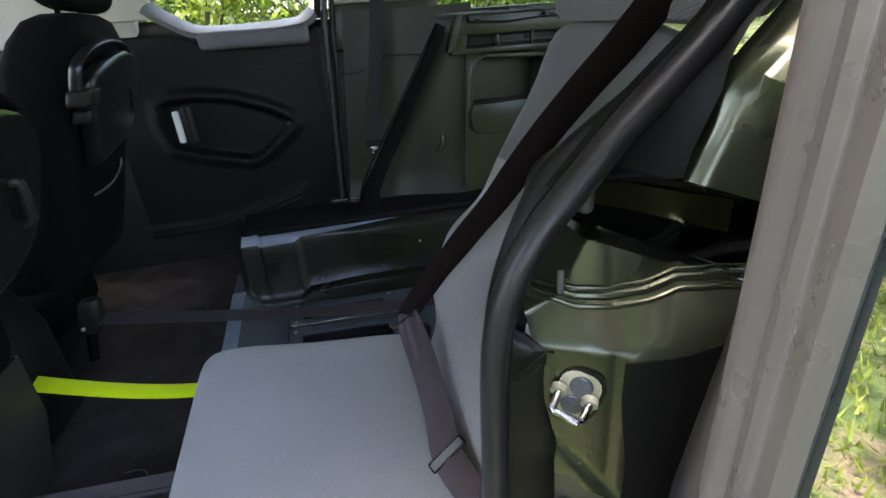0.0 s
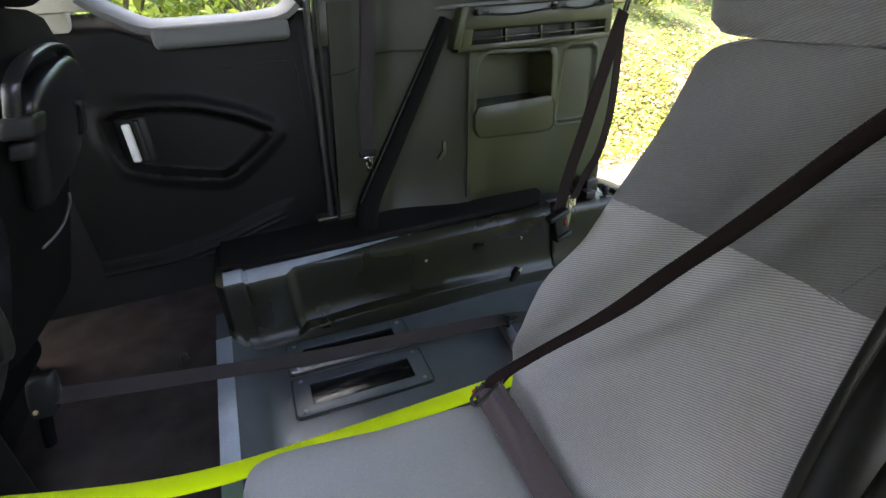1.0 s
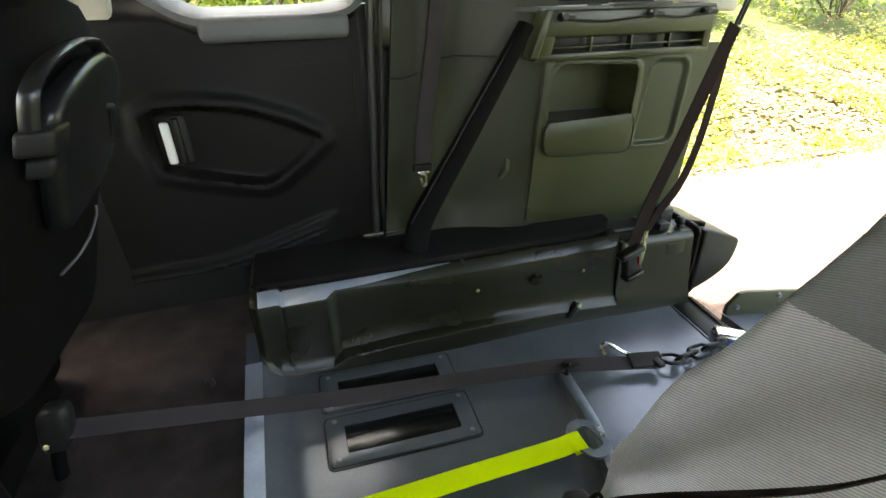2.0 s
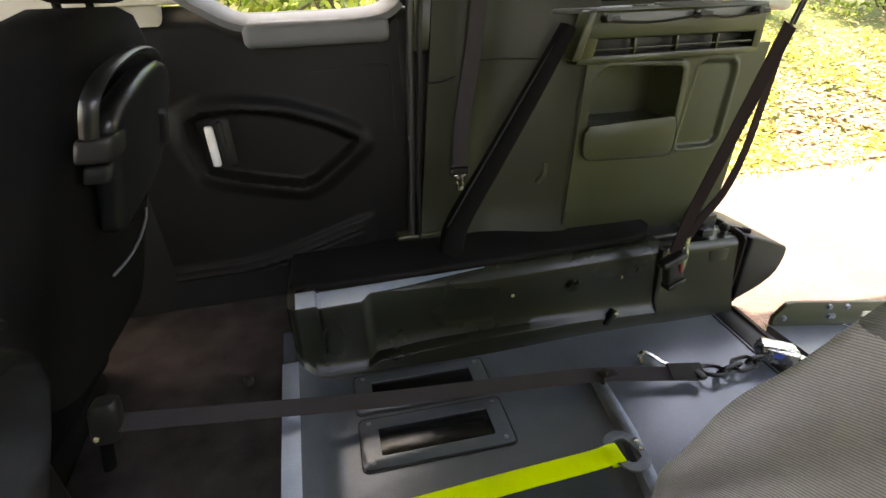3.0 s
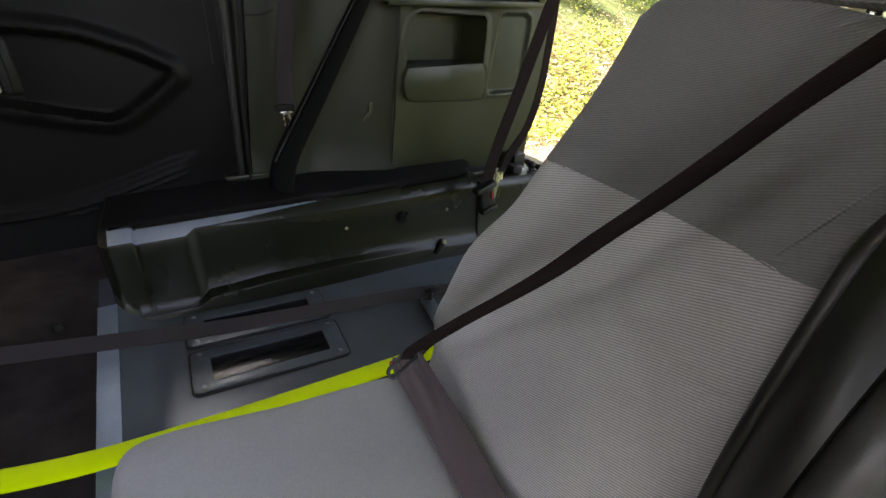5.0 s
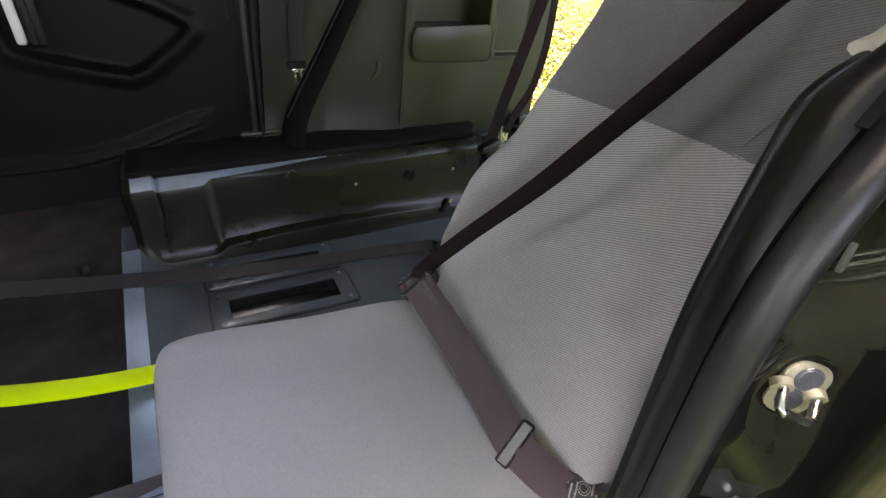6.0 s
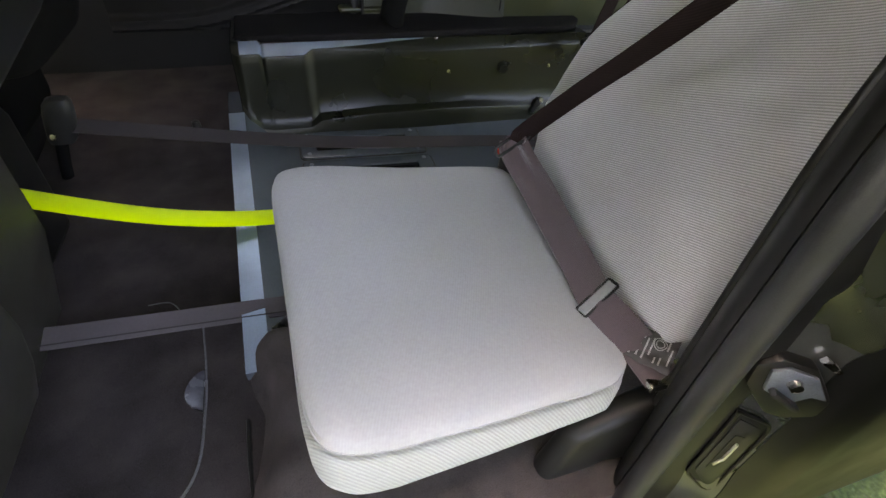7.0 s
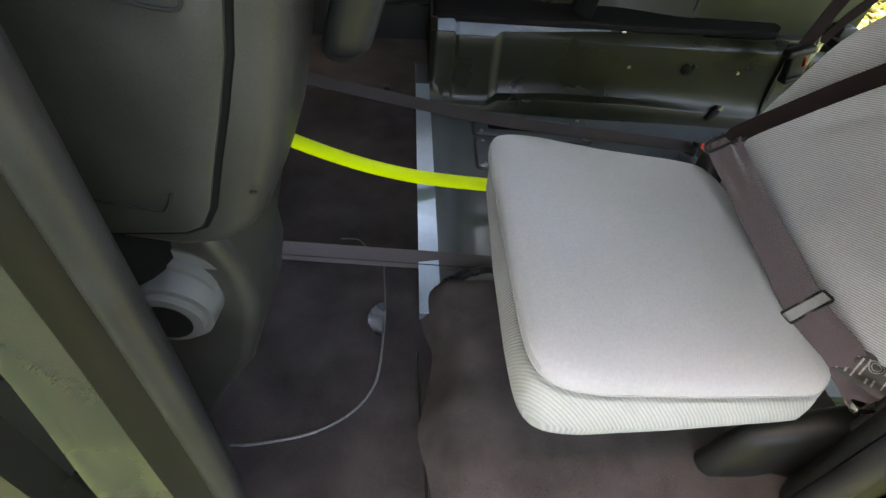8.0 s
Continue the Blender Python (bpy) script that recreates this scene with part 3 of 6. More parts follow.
def door_card(u, v):
    x = -0.46 + 0.70 * u
    top = interp(x, BELT_LINE)
    z = 0.60 + (top - 0.60) * v
    d = polydist((x, z), BOWL)
    y = 1.868 - 0.02 * smooth(0.0, 0.10, 1 - v) * 0
    y += 0.022 * smooth(0.004, -0.014, d)
    y -= 0.013 * (smooth(0.045, 0.010, d) if d > 0.0 else 1) * (1 if d > 0 else smooth(-0.02, 0, d))
    # lower pocket lip and gentle crowning
    low = 0.632 + 0.21 * (x + 0.37) * smooth(-0.40, 0.1, x) * 0.95
    y -= 0.012 * smooth(low + 0.012, low - 0.004, z) * smooth(0.14, 0.08, x)
    y -= 0.005 * smooth(0.008, 0.0, abs(z - low + 0.026)) * smooth(0.12, 0.06, x) + 0.005 * smooth(0.007, 0.0, abs(z - low + 0.045)) * smooth(0.12, 0.06, x)
    y += 0.03 * smooth(0.93, 1.0, v) * smooth(0.0, 0.0001, v)
    y -= 0.010 * math.sin(math.pi * min(1, max(0, (z - 0.65) / 0.6)))
    return (x, y, z)


door_far = thing("door_1", (-0.1, 1.88, 0.6), "closed sliding side door with a black moulded inner panel and window", "car door", kind="structure")
part("door_panel", sheet(door_card, lin(0, 1, 96), lin(0, 1, 96), (0, 0.03, 0)), DOOR_PL, door_far, "black moulded door card with a hand bowl")
part("card_seam", tube([(0.00, 1.8575, 1.150), (0.10, 1.8575, 1.156), (0.19, 1.858, 1.158), (0.212, 1.858, 1.148), (0.215, 1.858, 1.08), (0.213, 1.858, 0.98)], 0.0014, 6, (0, 1, 0), 6), BLACK, door_far)
sill_pts = [(-0.262, 1.85, 1.352), (-0.235, 1.85, 1.328), (-0.205, 1.85, 1.308), (-0.13, 1.85, 1.272), (0.0, 1.85, 1.268), (0.12, 1.85, 1.272), (0.20, 1.85, 1.282), (0.24, 1.85, 1.31)]
part("window_sill", sweep(spline(sill_pts, 6), [(-0.03, -0.012), (0.03, -0.012), (0.03, 0.004), (0.012, 0.012), (-0.03, 0.012)], (0, -0.3, 1)), PAD_GREY, door_far, "grey upper sill trim")
part("armrest_pad", rbox(0.04, 1.836, 1.243, 0.35, 0.040, 0.060, 0.018, 4), PAD_GREY, door_far, "grey soft pad along the window sill")
part("handle_recess", rbox(-0.262, 1.888, 0.985, 0.085, 0.03, 0.135, 0.012, 3), BLACK, door_far)
part("door_handle", rbox(0, 0, 0, 0.022, 0.016, 0.108, 0.007, 3, Matrix.Translation((-0.270, 1.862, 0.982)) @ pose(0, 0, 0, 0, 0, 0)), WHITE_PL, door_far, "pale silver pull lever")
part("handle_surround", rbox(0, 0, 0, 0.016, 0.020, 0.118, 0.006, 3, Matrix.Translation((-0.244, 1.866, 0.985)) @ pose(0, 0, 0, 0, 0, 0)), BLACK, door_far)
part("window_frame", merge(prism([(-0.33, 1.40), (-0.27, 1.38), (-0.262, 1.40), (-0.272, 1.70), (-0.33, 1.70)], "y", 1.875, 1.90, 0.006), rbox(-0.02, 1.88, 1.71, 0.62, 0.04, 0.06, 0.01),
                           prism([(0.24, 1.29), (0.275, 1.29), (0.34, 1.70), (0.30, 1.70)], "y", 1.86, 1.90, 0.006)), BLACK, door_far)
part("corner_trim", prism([(-0.42, 1.315), (-0.240, 1.315), (-0.252, 1.379), (-0.266, 1.45), (-0.284, 1.72), (-0.42, 1.72)], "y", 1.852, 1.874, 0.006), CREAM, door_far, "cream trim at the window corner")
pane = part("window_pane", rbox(0.0, 1.893, 1.49, 0.64, 0.004, 0.46, 0), GLASS, door_far, "clear window glass", False)
pane.visible_shadow = False
solid("door_seal", tube([(0.235, 1.842, 0.64), (0.243, 1.842, 0.80), (0.258, 1.842, 1.05), (0.272, 1.842, 1.28), (0.30, 1.842, 1.45)], 0.011, 10, (0, 1, 0), 6), RUBBER, "black rubber seal behind the far sliding door", "door seal")
solid("door_seal_inner", tube([(0.258, 1.835, 0.64), (0.266, 1.835, 0.85), (0.285, 1.835, 1.10), (0.297, 1.835, 1.28), (0.33, 1.835, 1.45)], 0.007, 8, (0, 1, 0), 6), BLACK, "thin black lip of the far door seal", "door seal")

# ---- far rear side trim ----
def rear_trim_y(x, z):
    return 1.845 - 0.075 * smooth(0.45, 0.72, x) - 0.02 * smooth(0.75, 0.60, z)


part_rear = thing("side_trim", (0.5, 1.86, 0.64), "dark moulded trim panel behind the far door", "trim panel", kind="structure")
# same plastic as the storage panel, its colour darkened for the shade here
part("pillar_panel", sheet(lambda u, v: (0.262 + 0.07 * v + (0.452 - 0.02 * v) * u, rear_trim_y(0.29 + 0.43 * u, 0.64 + 0.65 * v) - 0.004 * smooth(0.14, 0.24, u) * smooth(0.40, 0.30, u), 0.62 + 0.68 * v), lin(0, 1, 40), lin(0, 1, 30), (0, 0.03, 0)), mat("shaded_trim_plastic", (0.022, 0.0245, 0.012), 0.42, var=0.12, grain=1100, bump=0.3, dist=0.0003, spec=0.35), part_rear)
part("panel_head", prism([(0.272, 1.18), (0.69, 1.18), (0.67, 1.33), (0.300, 1.33)], "y", 1.862, 1.905, 0.01), TRIM_OL, part_rear)
POCKET = [(0.757, 0.955), (1.030, 0.958), (1.034, 1.06), (1.032, 1.100), (1.022, 1.110), (0.812, 1.120), (0.790, 1.115), (0.776, 1.100), (0.762, 1.05)]
FLAP = [(0.757, 0.966), (1.027, 0.971), (1.040, 0.962), (1.047, 0.942), (1.048, 0.90), (1.044, 0.866), (1.036, 0.855), (1.022, 0.850), (0.780, 0.860), (0.760, 0.864), (0.748, 0.876), (0.742, 0.900), (0.744, 0.940)]
OVAL = [(1.068, 0.866), (1.165, 0.865), (1.186, 0.872), (1.200, 0.892), (1.212, 1.085), (1.207, 1.108), (1.190, 1.121), (1.108, 1.123), (1.092, 1.116), (1.084, 1.100), (1.054, 0.892), (1.057, 0.873)]


def store_panel(u, v):
    z = 0.60 + 0.56 * v
    x0 = 0.686 + 0.092 * (z - 0.66)
    x1 = 1.253 + 0.10 * (z - 0.67)
    x = x0 + (x1 - x0) * u
    y = 1.768 - 0.025 * u
    d = polydist((x, z), POCKET)
    y += 0.12 * smooth(0.002, -0.008, d)
    y -= 0.004 * smooth(0.026, 0.010, d) * (1 if d > 0 else 0)
    o = polydist((x, z), OVAL)
    y += 0.011 * smooth(0.004, -0.014, o)
    y -= 0.002 * smooth(0.012, 0.002, abs(o))
    y += 0.02 * smooth(0.02, 0.0, u)
    return (x, y, z)


part("storage_panel", sheet(store_panel, lin(0, 1, 180), lin(0, 1, 150), (0, 0.03, 0)), TRIM_OL, part_rear, "dark panel with an open storage pocket, tinted olive for green outdoor light")
part("flap", prism(FLAP, "y", 1.7485, 1.764, 0.004, 3), TRIM_OL, part_rear, "closed flap below the open pocket")
part("flap_gap", sweep([(x, 1.7545 - 0.02 * (x - 0.75), z) for x, z in FLAP[2:] + [FLAP[0]]], circle(0.0016, 6), (0, 1, 0)), BLACK, part_rear)
part("panel_gap", sweep([(0.7045 + 0.068 * (z - 0.68), 1.7615, z) for z in lin(0.66, 1.142, 8)], circle(0.0032, 6), (0, 1, 0)), BLACK, part_rear)
for pts in ([(0.300, 1.838, 1.107), (0.345, 1.833, 1.104), (0.385, 1.832, 1.116)], [(0.450, 1.828, 1.152), (0.50, 1.822, 1.155), (0.57, 1.806, 1.152), (0.62, 1.790, 1.149)]):
    part("seam", tube(pts, 0.0022, 6, (0, 1, 0), 5), BLACK, part_rear)
for a, b in (((0.608, 1.762, 0.812), (0.630, 1.758, 0.868)),):
    part("clip", sweep([a, (0.626, 1.750, 0.838), b], circle(0.008, 10), (0, 1, 0)), TRIM_OL, part_rear)

# shelf support above the panel
shelf = thing("shelf_support", (0.95, 1.70, 1.15), "dark plastic parcel-shelf support with vent slots and knobs", "shelf support")
part("face", merge(prism([(0.668, 1.140), (1.222, 1.140), (1.224, 1.158), (0.676, 1.160)], "y", 1.700, 1.755, 0.004), prism([(0.690, 1.197), (1.224, 1.194), (1.226, 1.262), (0.712, 1.264)], "y", 1.698, 1.750, 0.008, 3),
                   prism([(0.672, 1.150), (0.716, 1.150), (0.742, 1.260), (0.704, 1.262)], "y", 1.699, 1.750, 0.006), prism([(1.196, 1.150), (1.224, 1.150), (1.226, 1.260), (1.200, 1.260)], "y", 1.699, 1.750, 0.006),
                   *[rbox(0.835 + 0.125 * k, 1.712, 1.178, 0.007, 0.02, 0.045, 0.002) for k in range(3)], rbox(0.955, 1.708, 1.172, 0.50, 0.006, 0.004, 0.001)), TRIM_OL, shelf)
part("slot_backing", rbox(0.955, 1.742, 1.178, 0.52, 0.008, 0.050, 0.001), BLACK, shelf, "black backing behind the vent slots")
part("top", prism([(0.712, 1.702), (1.222, 1.700), (1.225, 1.80), (0.62, 1.83)], "z", 1.258, 1.270, 0.004), PAD_GREY, shelf, "grey shelf top with a speaker grille")
part("end_bracket", prism([(0.652, 1.150), (0.676, 1.150), (0.712, 1.264), (0.690, 1.266)], "y", 1.690, 1.745, 0.006, 3), TRIM_OL, shelf)
part("speaker_ring", sweep([(0.98 + 0.09 * math.cos(a), 1.715 + 0.05 * math.sin(a), 1.271) for a in lin(0, 2 * math.pi, 28)], circle(0.004, 6), (0, 0, 1), closed=True), PAD_GREY, shelf)
part("slot", rbox(0.83, 1.70, 1.2715, 0.035, 0.015, 0.003, 0.001), BLACK, shelf)
for k, x in enumerate((0.735, 1.000, 1.175)):
    kb = part("knob", merge(cyl((x, 1.705, 1.246), (x, 1.672, 1.248), 0.012, 14, 0.009, 0.002), rbox(x + 0.018, 1.680, 1.245, 0.028, 0.012, 0.012, 0.004)), BLACK if k else GREY_PL, shelf)
part("wire", tube([(0.735, 1.676, 1.243), (0.86, 1.684, 1.233), (1.0, 1.676, 1.243), (1.09, 1.684, 1.235), (1.175, 1.676, 1.243)], 0.003, 8, (0, 1, 0), 6), BLACK, shelf)
part("orange_mark", rbox(0.985, 1.72, 1.2712, 0.03, 0.012, 0.002, 0.0005), mat("orange_plastic", (0.7, 0.2, 0.03), 0.5), shelf, "small orange marker")
part("label_plate", rbox(1.06, 1.72, 1.2712, 0.08, 0.02, 0.002, 0.0005), mat("yellow_label", (0.55, 0.52, 0.15), 0.5), shelf, "small pale yellow label")
win2 = solid("window_2", rbox(0.86, 1.875, 1.49, 0.56, 0.004, 0.42, 0), GLASS_TINT, "rear side window glass above the shelf", "window", kind="structure", smooth=False)
win2.visible_shadow = False

# diagonal stay
bar = thing("diagonal_stay", (0.40, 1.70, 0.66), "black padded bar slanting up the side trim", "stay bar")
STAYP = mat("black_padding", (0.006, 0.006, 0.006), 0.9, var=0.3, grain=900, bump=0.4, dist=0.0005, spec=0.08)
sp_ = spline([(0.325, 1.712, 0.645), (0.350, 1.71, 0.74), (0.442, 1.70, 0.90), (0.557, 1.69, 1.10), (0.632, 1.685, 1.235)], 8)
rings = []
for k, p in enumerate(sp_):
    w = 0.040 - 0.024 * k / (len(sp_) - 1)
    rings.append([p + Vector((0.88, 0, -0.47)) * (w * math.copysign(abs(math.cos(a)) ** 0.7, math.cos(a))) + Vector((0, 1, 0)) * (0.026 * math.copysign(abs(math.sin(a)) ** 0.7, math.sin(a))) for a in lin(0, 2 * math.pi, 20)[:-1]])
part("bar", loft(rings), STAYP, bar)
part("seam", sweep(spline([(0.314, 1.690, 0.74), (0.410, 1.682, 0.90), (0.532, 1.676, 1.10), (0.614, 1.672, 1.228)], 8), circle(0.0025, 6), (0, 1, 0)), GREY_PL, bar)

# far rear belt hanging on the pillar
fb = thing("seat_belt", (0.385, 1.80, 0.80), "dark brown seat belt hanging on the pillar, steel tongue", "seat belt")
part("webbing", sweep(spline([(0.384, 1.805, 0.862), (0.392, 1.808, 0.98), (0.432, 1.81, 1.2), (0.462, 1.805, 1.42)], 8), flat(0.046, 0.0018), (0.12, -1, 0)), WEB_GREY, fb)
part("tongue", merge(rbox(0.381, 1.795, 0.848, 0.034, 0.008, 0.008, 0.002), rbox(0.381, 1.795, 0.808, 0.022, 0.003, 0.010, 0.001), rbox(0.373, 1.795, 0.826, 0.006, 0.003, 0.040, 0.001), rbox(0.389, 1.795, 0.826, 0.006, 0.003, 0.040, 0.001), rbox(0.381, 1.795, 0.838, 0.022, 0.003, 0.012, 0.001)), STEEL, fb, "bright steel tongue")
part("cover", rbox(0.381, 1.798, 0.860, 0.060, 0.014, 0.024, 0.006, 3), BLACK, fb)
part("pillar_foot", rbox(0.28, 1.88, 0.652, 0.185, 0.10, 0.018, 0.008, 3), TRIM_OL, part_rear)

# ---- moulded box over the wheel arch ----
FOLD_Z = [(-0.19, 0.50), (-0.142, 0.472), (-0.118, 0.436), (-0.093, 0.410), (-0.06, 0.403), (0.045, 0.402), (0.078, 0.422), (0.25, 0.430), (0.43, 0.428), (0.52, 0.424), (0.70, 0.411), (0.90, 0.396), (1.00, 0.388), (1.16, 0.366), (1.30, 0.362)]


def box_sec(x):
    """The box's outline across, from the floor up over the ledge to its back; proud at the front end, stepped back behind it."""
    step = smooth(0.046, 0.080, x)
    end = smooth(-0.118, -0.165, x)
    groove = max(0.0, 1 - abs(x + 0.0625) / 0.0075)
    block = smooth(-0.058, -0.067, x)
    zf = interp(x, FOLD_Z)
    yt = 1.590 + 0.022 * step + 0.045 * end + 0.004 * groove
    yl = 1.577 + 0.016 * step + 0.045 * end
    ys = 1.562 + 0.018 * smooth(0.3, 0.8, x) + 0.05 * end
    run = smooth(0.08, 0.45, x)
    ye = yt + (0.024 * run + 0.0005) * step
    yb = max(1.641 + 0.03 * end, ye + 0.004)
    zt = 0.6225 + 0.008 * block - 0.006 * groove
    ze = zt - 0.364 * (yb - ye)
    zl = ze - 0.002 - 0.024 * run
    hi = zl - zf
    return [(ys + 0.006, 0.320), (ys + 0.001, 0.335), (ys - 0.001, min(zf - 0.004, 0.350)), (ys, zf - 0.003), (ys + 0.002, zf), (yl, zf + 0.010), (yl + 0.45 * (yt - yl), zf + 0.10 * hi + 0.01),
            (yl + 0.75 * (yt - yl), zf + 0.30 * hi), (yl + 0.92 * (yt - yl), zf + 0.55 * hi), (yt, zf + 0.80 * hi), (yt, zl - 0.004), (yt + 0.0012, zl), (ye - 0.0005, ze - 0.001), (ye + 0.0015, ze + 0.0006),
            (yb - 0.002, zt - 0.001), (yb + 0.001, zt), (yb + 0.003, zt - 0.002), (yb + 0.012, zt - 0.002), (1.80, 0.628), (1.90, 0.628)]


xs = lin(-0.138, -0.072, 16) + [-0.0695, -0.067, -0.0645, -0.0625, -0.0605, -0.058, -0.0555] + lin(-0.052, 0.10, 34) + lin(0.115, 0.97, 44)
wbox = thing("wheel_arch_box", (0.4, 1.75, FZ), "black moulded plastic box over the wheel arch with a carpeted top", "storage box", kind="structure")
part("body", sheet(lambda u, v: (xs[u], *box_sec(xs[u])[v]), list(range(len(xs))), list(range(20)), None), BOX_PL, wbox)
lx = [x for x in xs if -0.118 <= x <= 0.42]
part("ledge_strip", sheet(lambda u, v: (lx[u], box_sec(lx[u])[13][0] + 0.001 + (box_sec(lx[u])[15][0] - box_sec(lx[u])[13][0] - 0.002) * v, box_sec(lx[u])[13][1] + 0.0012 + (box_sec(lx[u])[15][1] - box_sec(lx[u])[13][1]) * v), list(range(len(lx))), lin(0, 1, 3), (0, 0, -0.0008)), ALU, wbox, "satin blue-grey strip along the box's front edge")
part("front_cap", prism([(y + 0.001, z - 0.001) for y, z in box_sec(xs[0])] + [(1.90, 0.32)], "x", xs[0] - 0.0015, xs[0] + 0.0005), STAYP, wbox, "dull black end of the box")
part("carpet_pad", prism([(-0.128, 1.662), (0.10, 1.649), (0.45, 1.648), (0.88, 1.650), (0.945, 1.668), (0.985, 1.72), (1.00, 1.90), (-0.128, 1.90)], "z", 0.620, 0.640, 0.006, 3), mat("black_pad_carpet", (0.014, 0.013, 0.013), 0.97, var=0.4, big=9, grain=900, bump=1.0, dist=0.002, spec=0.1), wbox, "black carpet pad on the box top")
part("rear_face", sheet(lambda u, v: (xs[-1] - 0.006 + 0.291 * u, *[(1.580, 0.320), (1.576, 0.345), (1.580, 0.392 - 0.024 * u), (1.592, 0.42 - 0.02 * u), (1.610, 0.50), (1.616, 0.56), (1.616 + 0.004, 0.592 - 0.012 * u), (1.632, 0.604 - 0.012 * u), (1.66, 0.606 - 0.012 * u), (1.80, 0.606 - 0.012 * u)][v]), lin(0, 1, 14), list(range(10)), None), BOX_PL, wbox)
part("divider", rbox(0.968, 1.757, 0.470, 0.016, 0.32, 0.270, 0.002), BOX_PL, wbox)
part("rear_recess", rbox(1.185, 1.6155, 0.49, 0.07, 0.006, 0.15, 0.003), BOX_PL, wbox)
part("ridge", tube([(1.262, 1.616, 0.365), (1.27, 1.614, 0.45), (1.272, 1.614, 0.55), (1.27, 1.625, 0.60), (1.27, 1.74, 0.605)], 0.006, 8, (0, 1, 0), 5), BLACK, wbox)
for x, z, r in ((0.485, 0.528, 0.0065), (0.838, 0.527, 0.0065)):
    part("screw", merge(cyl((x, 1.628, z), (x, 1.607, z), r, 14, r * 0.8, 0.001), cyl((x, 1.609, z), (x, 1.6055, z), r * 0.4, 6)), BRASS, wbox, "yellow passivated screw")
part("grommet", merge(cyl((0.672, 1.63, 0.533), (0.668, 1.594, 0.530), 0.020, 18, 0.016, 0.003), cyl((0.684, 1.600, 0.541), (0.684, 1.590, 0.541), 0.010, 12, 0.008, 0.001)), BOX_PL, wbox)
part("eye_bolt", merge(cyl((0.812, 1.615, 0.415), (0.812, 1.578, 0.415), 0.012, 12, 0.010, 0.001), rbox(0, 0, 0, 0.024, 0.026, 0.052, 0.008, 3, Matrix.Translation((0.797, 1.582, 0.402)) @ pose(0, 0, 0, 0, 35, 0))), BLACK, wbox, "black lashing eye")
part("eye_bolt_head", cyl((0.815, 1.580, 0.424), (0.815, 1.570, 0.424), 0.0075, 12), BRASS, wbox, "bright bolt head")
part("small_clip", rbox(0.445, 1.638, 0.622, 0.012, 0.012, 0.008, 0.002), STEEL, wbox)
solid("bumper_end", prism([(1.283, 0.345), (1.292, 0.364), (1.32, 0.376), (1.35, 0.391), (1.38, 0.407), (1.406, 0.428), (1.425, 0.450), (1.436, 0.478), (1.441, 0.508), (1.441, 0.534), (1.432, 0.546), (1.37, 0.572), (1.30, 0.597), (1.283, 0.597)], "y", 1.60, 1.88, 0.008, 3), GREY_PL, "grey end of the rear bumper beyond the sill", "bumper", kind="structure")
# rear tray clutter: rim, latch, ball
tray = thing("corner_tray", (1.10, 1.70, 0.606), "grey plastic corner tray with a rim behind the box", "tray")
part("rim", sweep([(1.02 + 0.09 * a, 1.72 + 0.045 * b, 0.612) for a, b in rrect(2, 2, 0.5, 4) + [rrect(2, 2, 0.5, 4)[0]]], circle(0.005, 8), (0, 0, 1), closed=True), PAD_GREY, tray)
part("base", rbox(1.02, 1.72, 0.604, 0.17, 0.085, 0.006, 0.002), GREY_PL, tray)
solid("latch_block", merge(rbox(1.175, 1.70, 0.635, 0.05, 0.06, 0.055, 0.006), rbox(1.145, 1.66, 0.618, 0.04, 0.05, 0.025, 0.004)), GREY_PL, "dark grey latch block by the tailgate sill", "latch")
solid("ball_stud", merge(ball((1.225, 1.66, 0.618), 0.016), cyl((1.225, 1.66, 0.59), (1.225, 1.66, 0.61), 0.008)), BLACK, "black ball stud by the tailgate sill", "stud")
solid("sill_pin", merge(cyl((1.235, 1.69, 0.612), (1.305, 1.64, 0.602), 0.006), cyl((1.29, 1.65, 0.604), (1.308, 1.637, 0.601), 0.010)), BLACK, "black pin on the tailgate sill", "pin")

# rear harness belt hanging to its buckle
rh = thing("harness_belt", (0.93, 1.55, 0.60), "dark harness belt hanging at the rear with a black buckle", "harness belt")
part("webbing", sweep(spline([(1.125, 1.53, 1.22), (1.075, 1.52, 1.10), (1.015, 1.52, 0.92), (0.955, 1.515, 0.76), (0.915, 1.50, 0.655)], 8), flat(0.048, 0.003), (0.2, -1, 0.2)), WEB_BROWN, rh)
part("webbing_back", sweep(spline([(1.13, 1.54, 1.22), (1.16, 1.58, 1.05), (1.165, 1.60, 0.90), (1.13, 1.60, 0.78), (1.075, 1.60, 0.70), (1.05, 1.61, 0.63)], 8), flat(0.040, 0.003), (0.3, -1, 0.1)), WEB_BROWN, rh)
part("upper_link", merge(tube([(1.125, 1.53, 1.22), (1.14, 1.53, 1.27), (1.16, 1.53, 1.33)], 0.004, 8, (0, 1, 0), 4), tube([(1.14, 1.535, 1.22), (1.155, 1.535, 1.27), (1.172, 1.535, 1.33)], 0.004, 8, (0, 1, 0), 4), rbox(1.17, 1.535, 1.36, 0.05, 0.02, 0.07, 0.008)), BLACK, rh)
BM = Matrix.Translation((0.905, 1.488, 0.616)) @ pose(0, 0, 0, 0, -12, 10)
bk = part("buckle", merge(rbox(0.004, 0, -0.006, 0.060, 0.028, 0.082, 0.008, 3, BM), rbox(-0.006, -0.002, 0.030, 0.086, 0.034, 0.022, 0.008, 3, BM), rbox(0.012, -0.004, -0.046, 0.066, 0.034, 0.018, 0.006, 3, BM)), BLACK, rh)
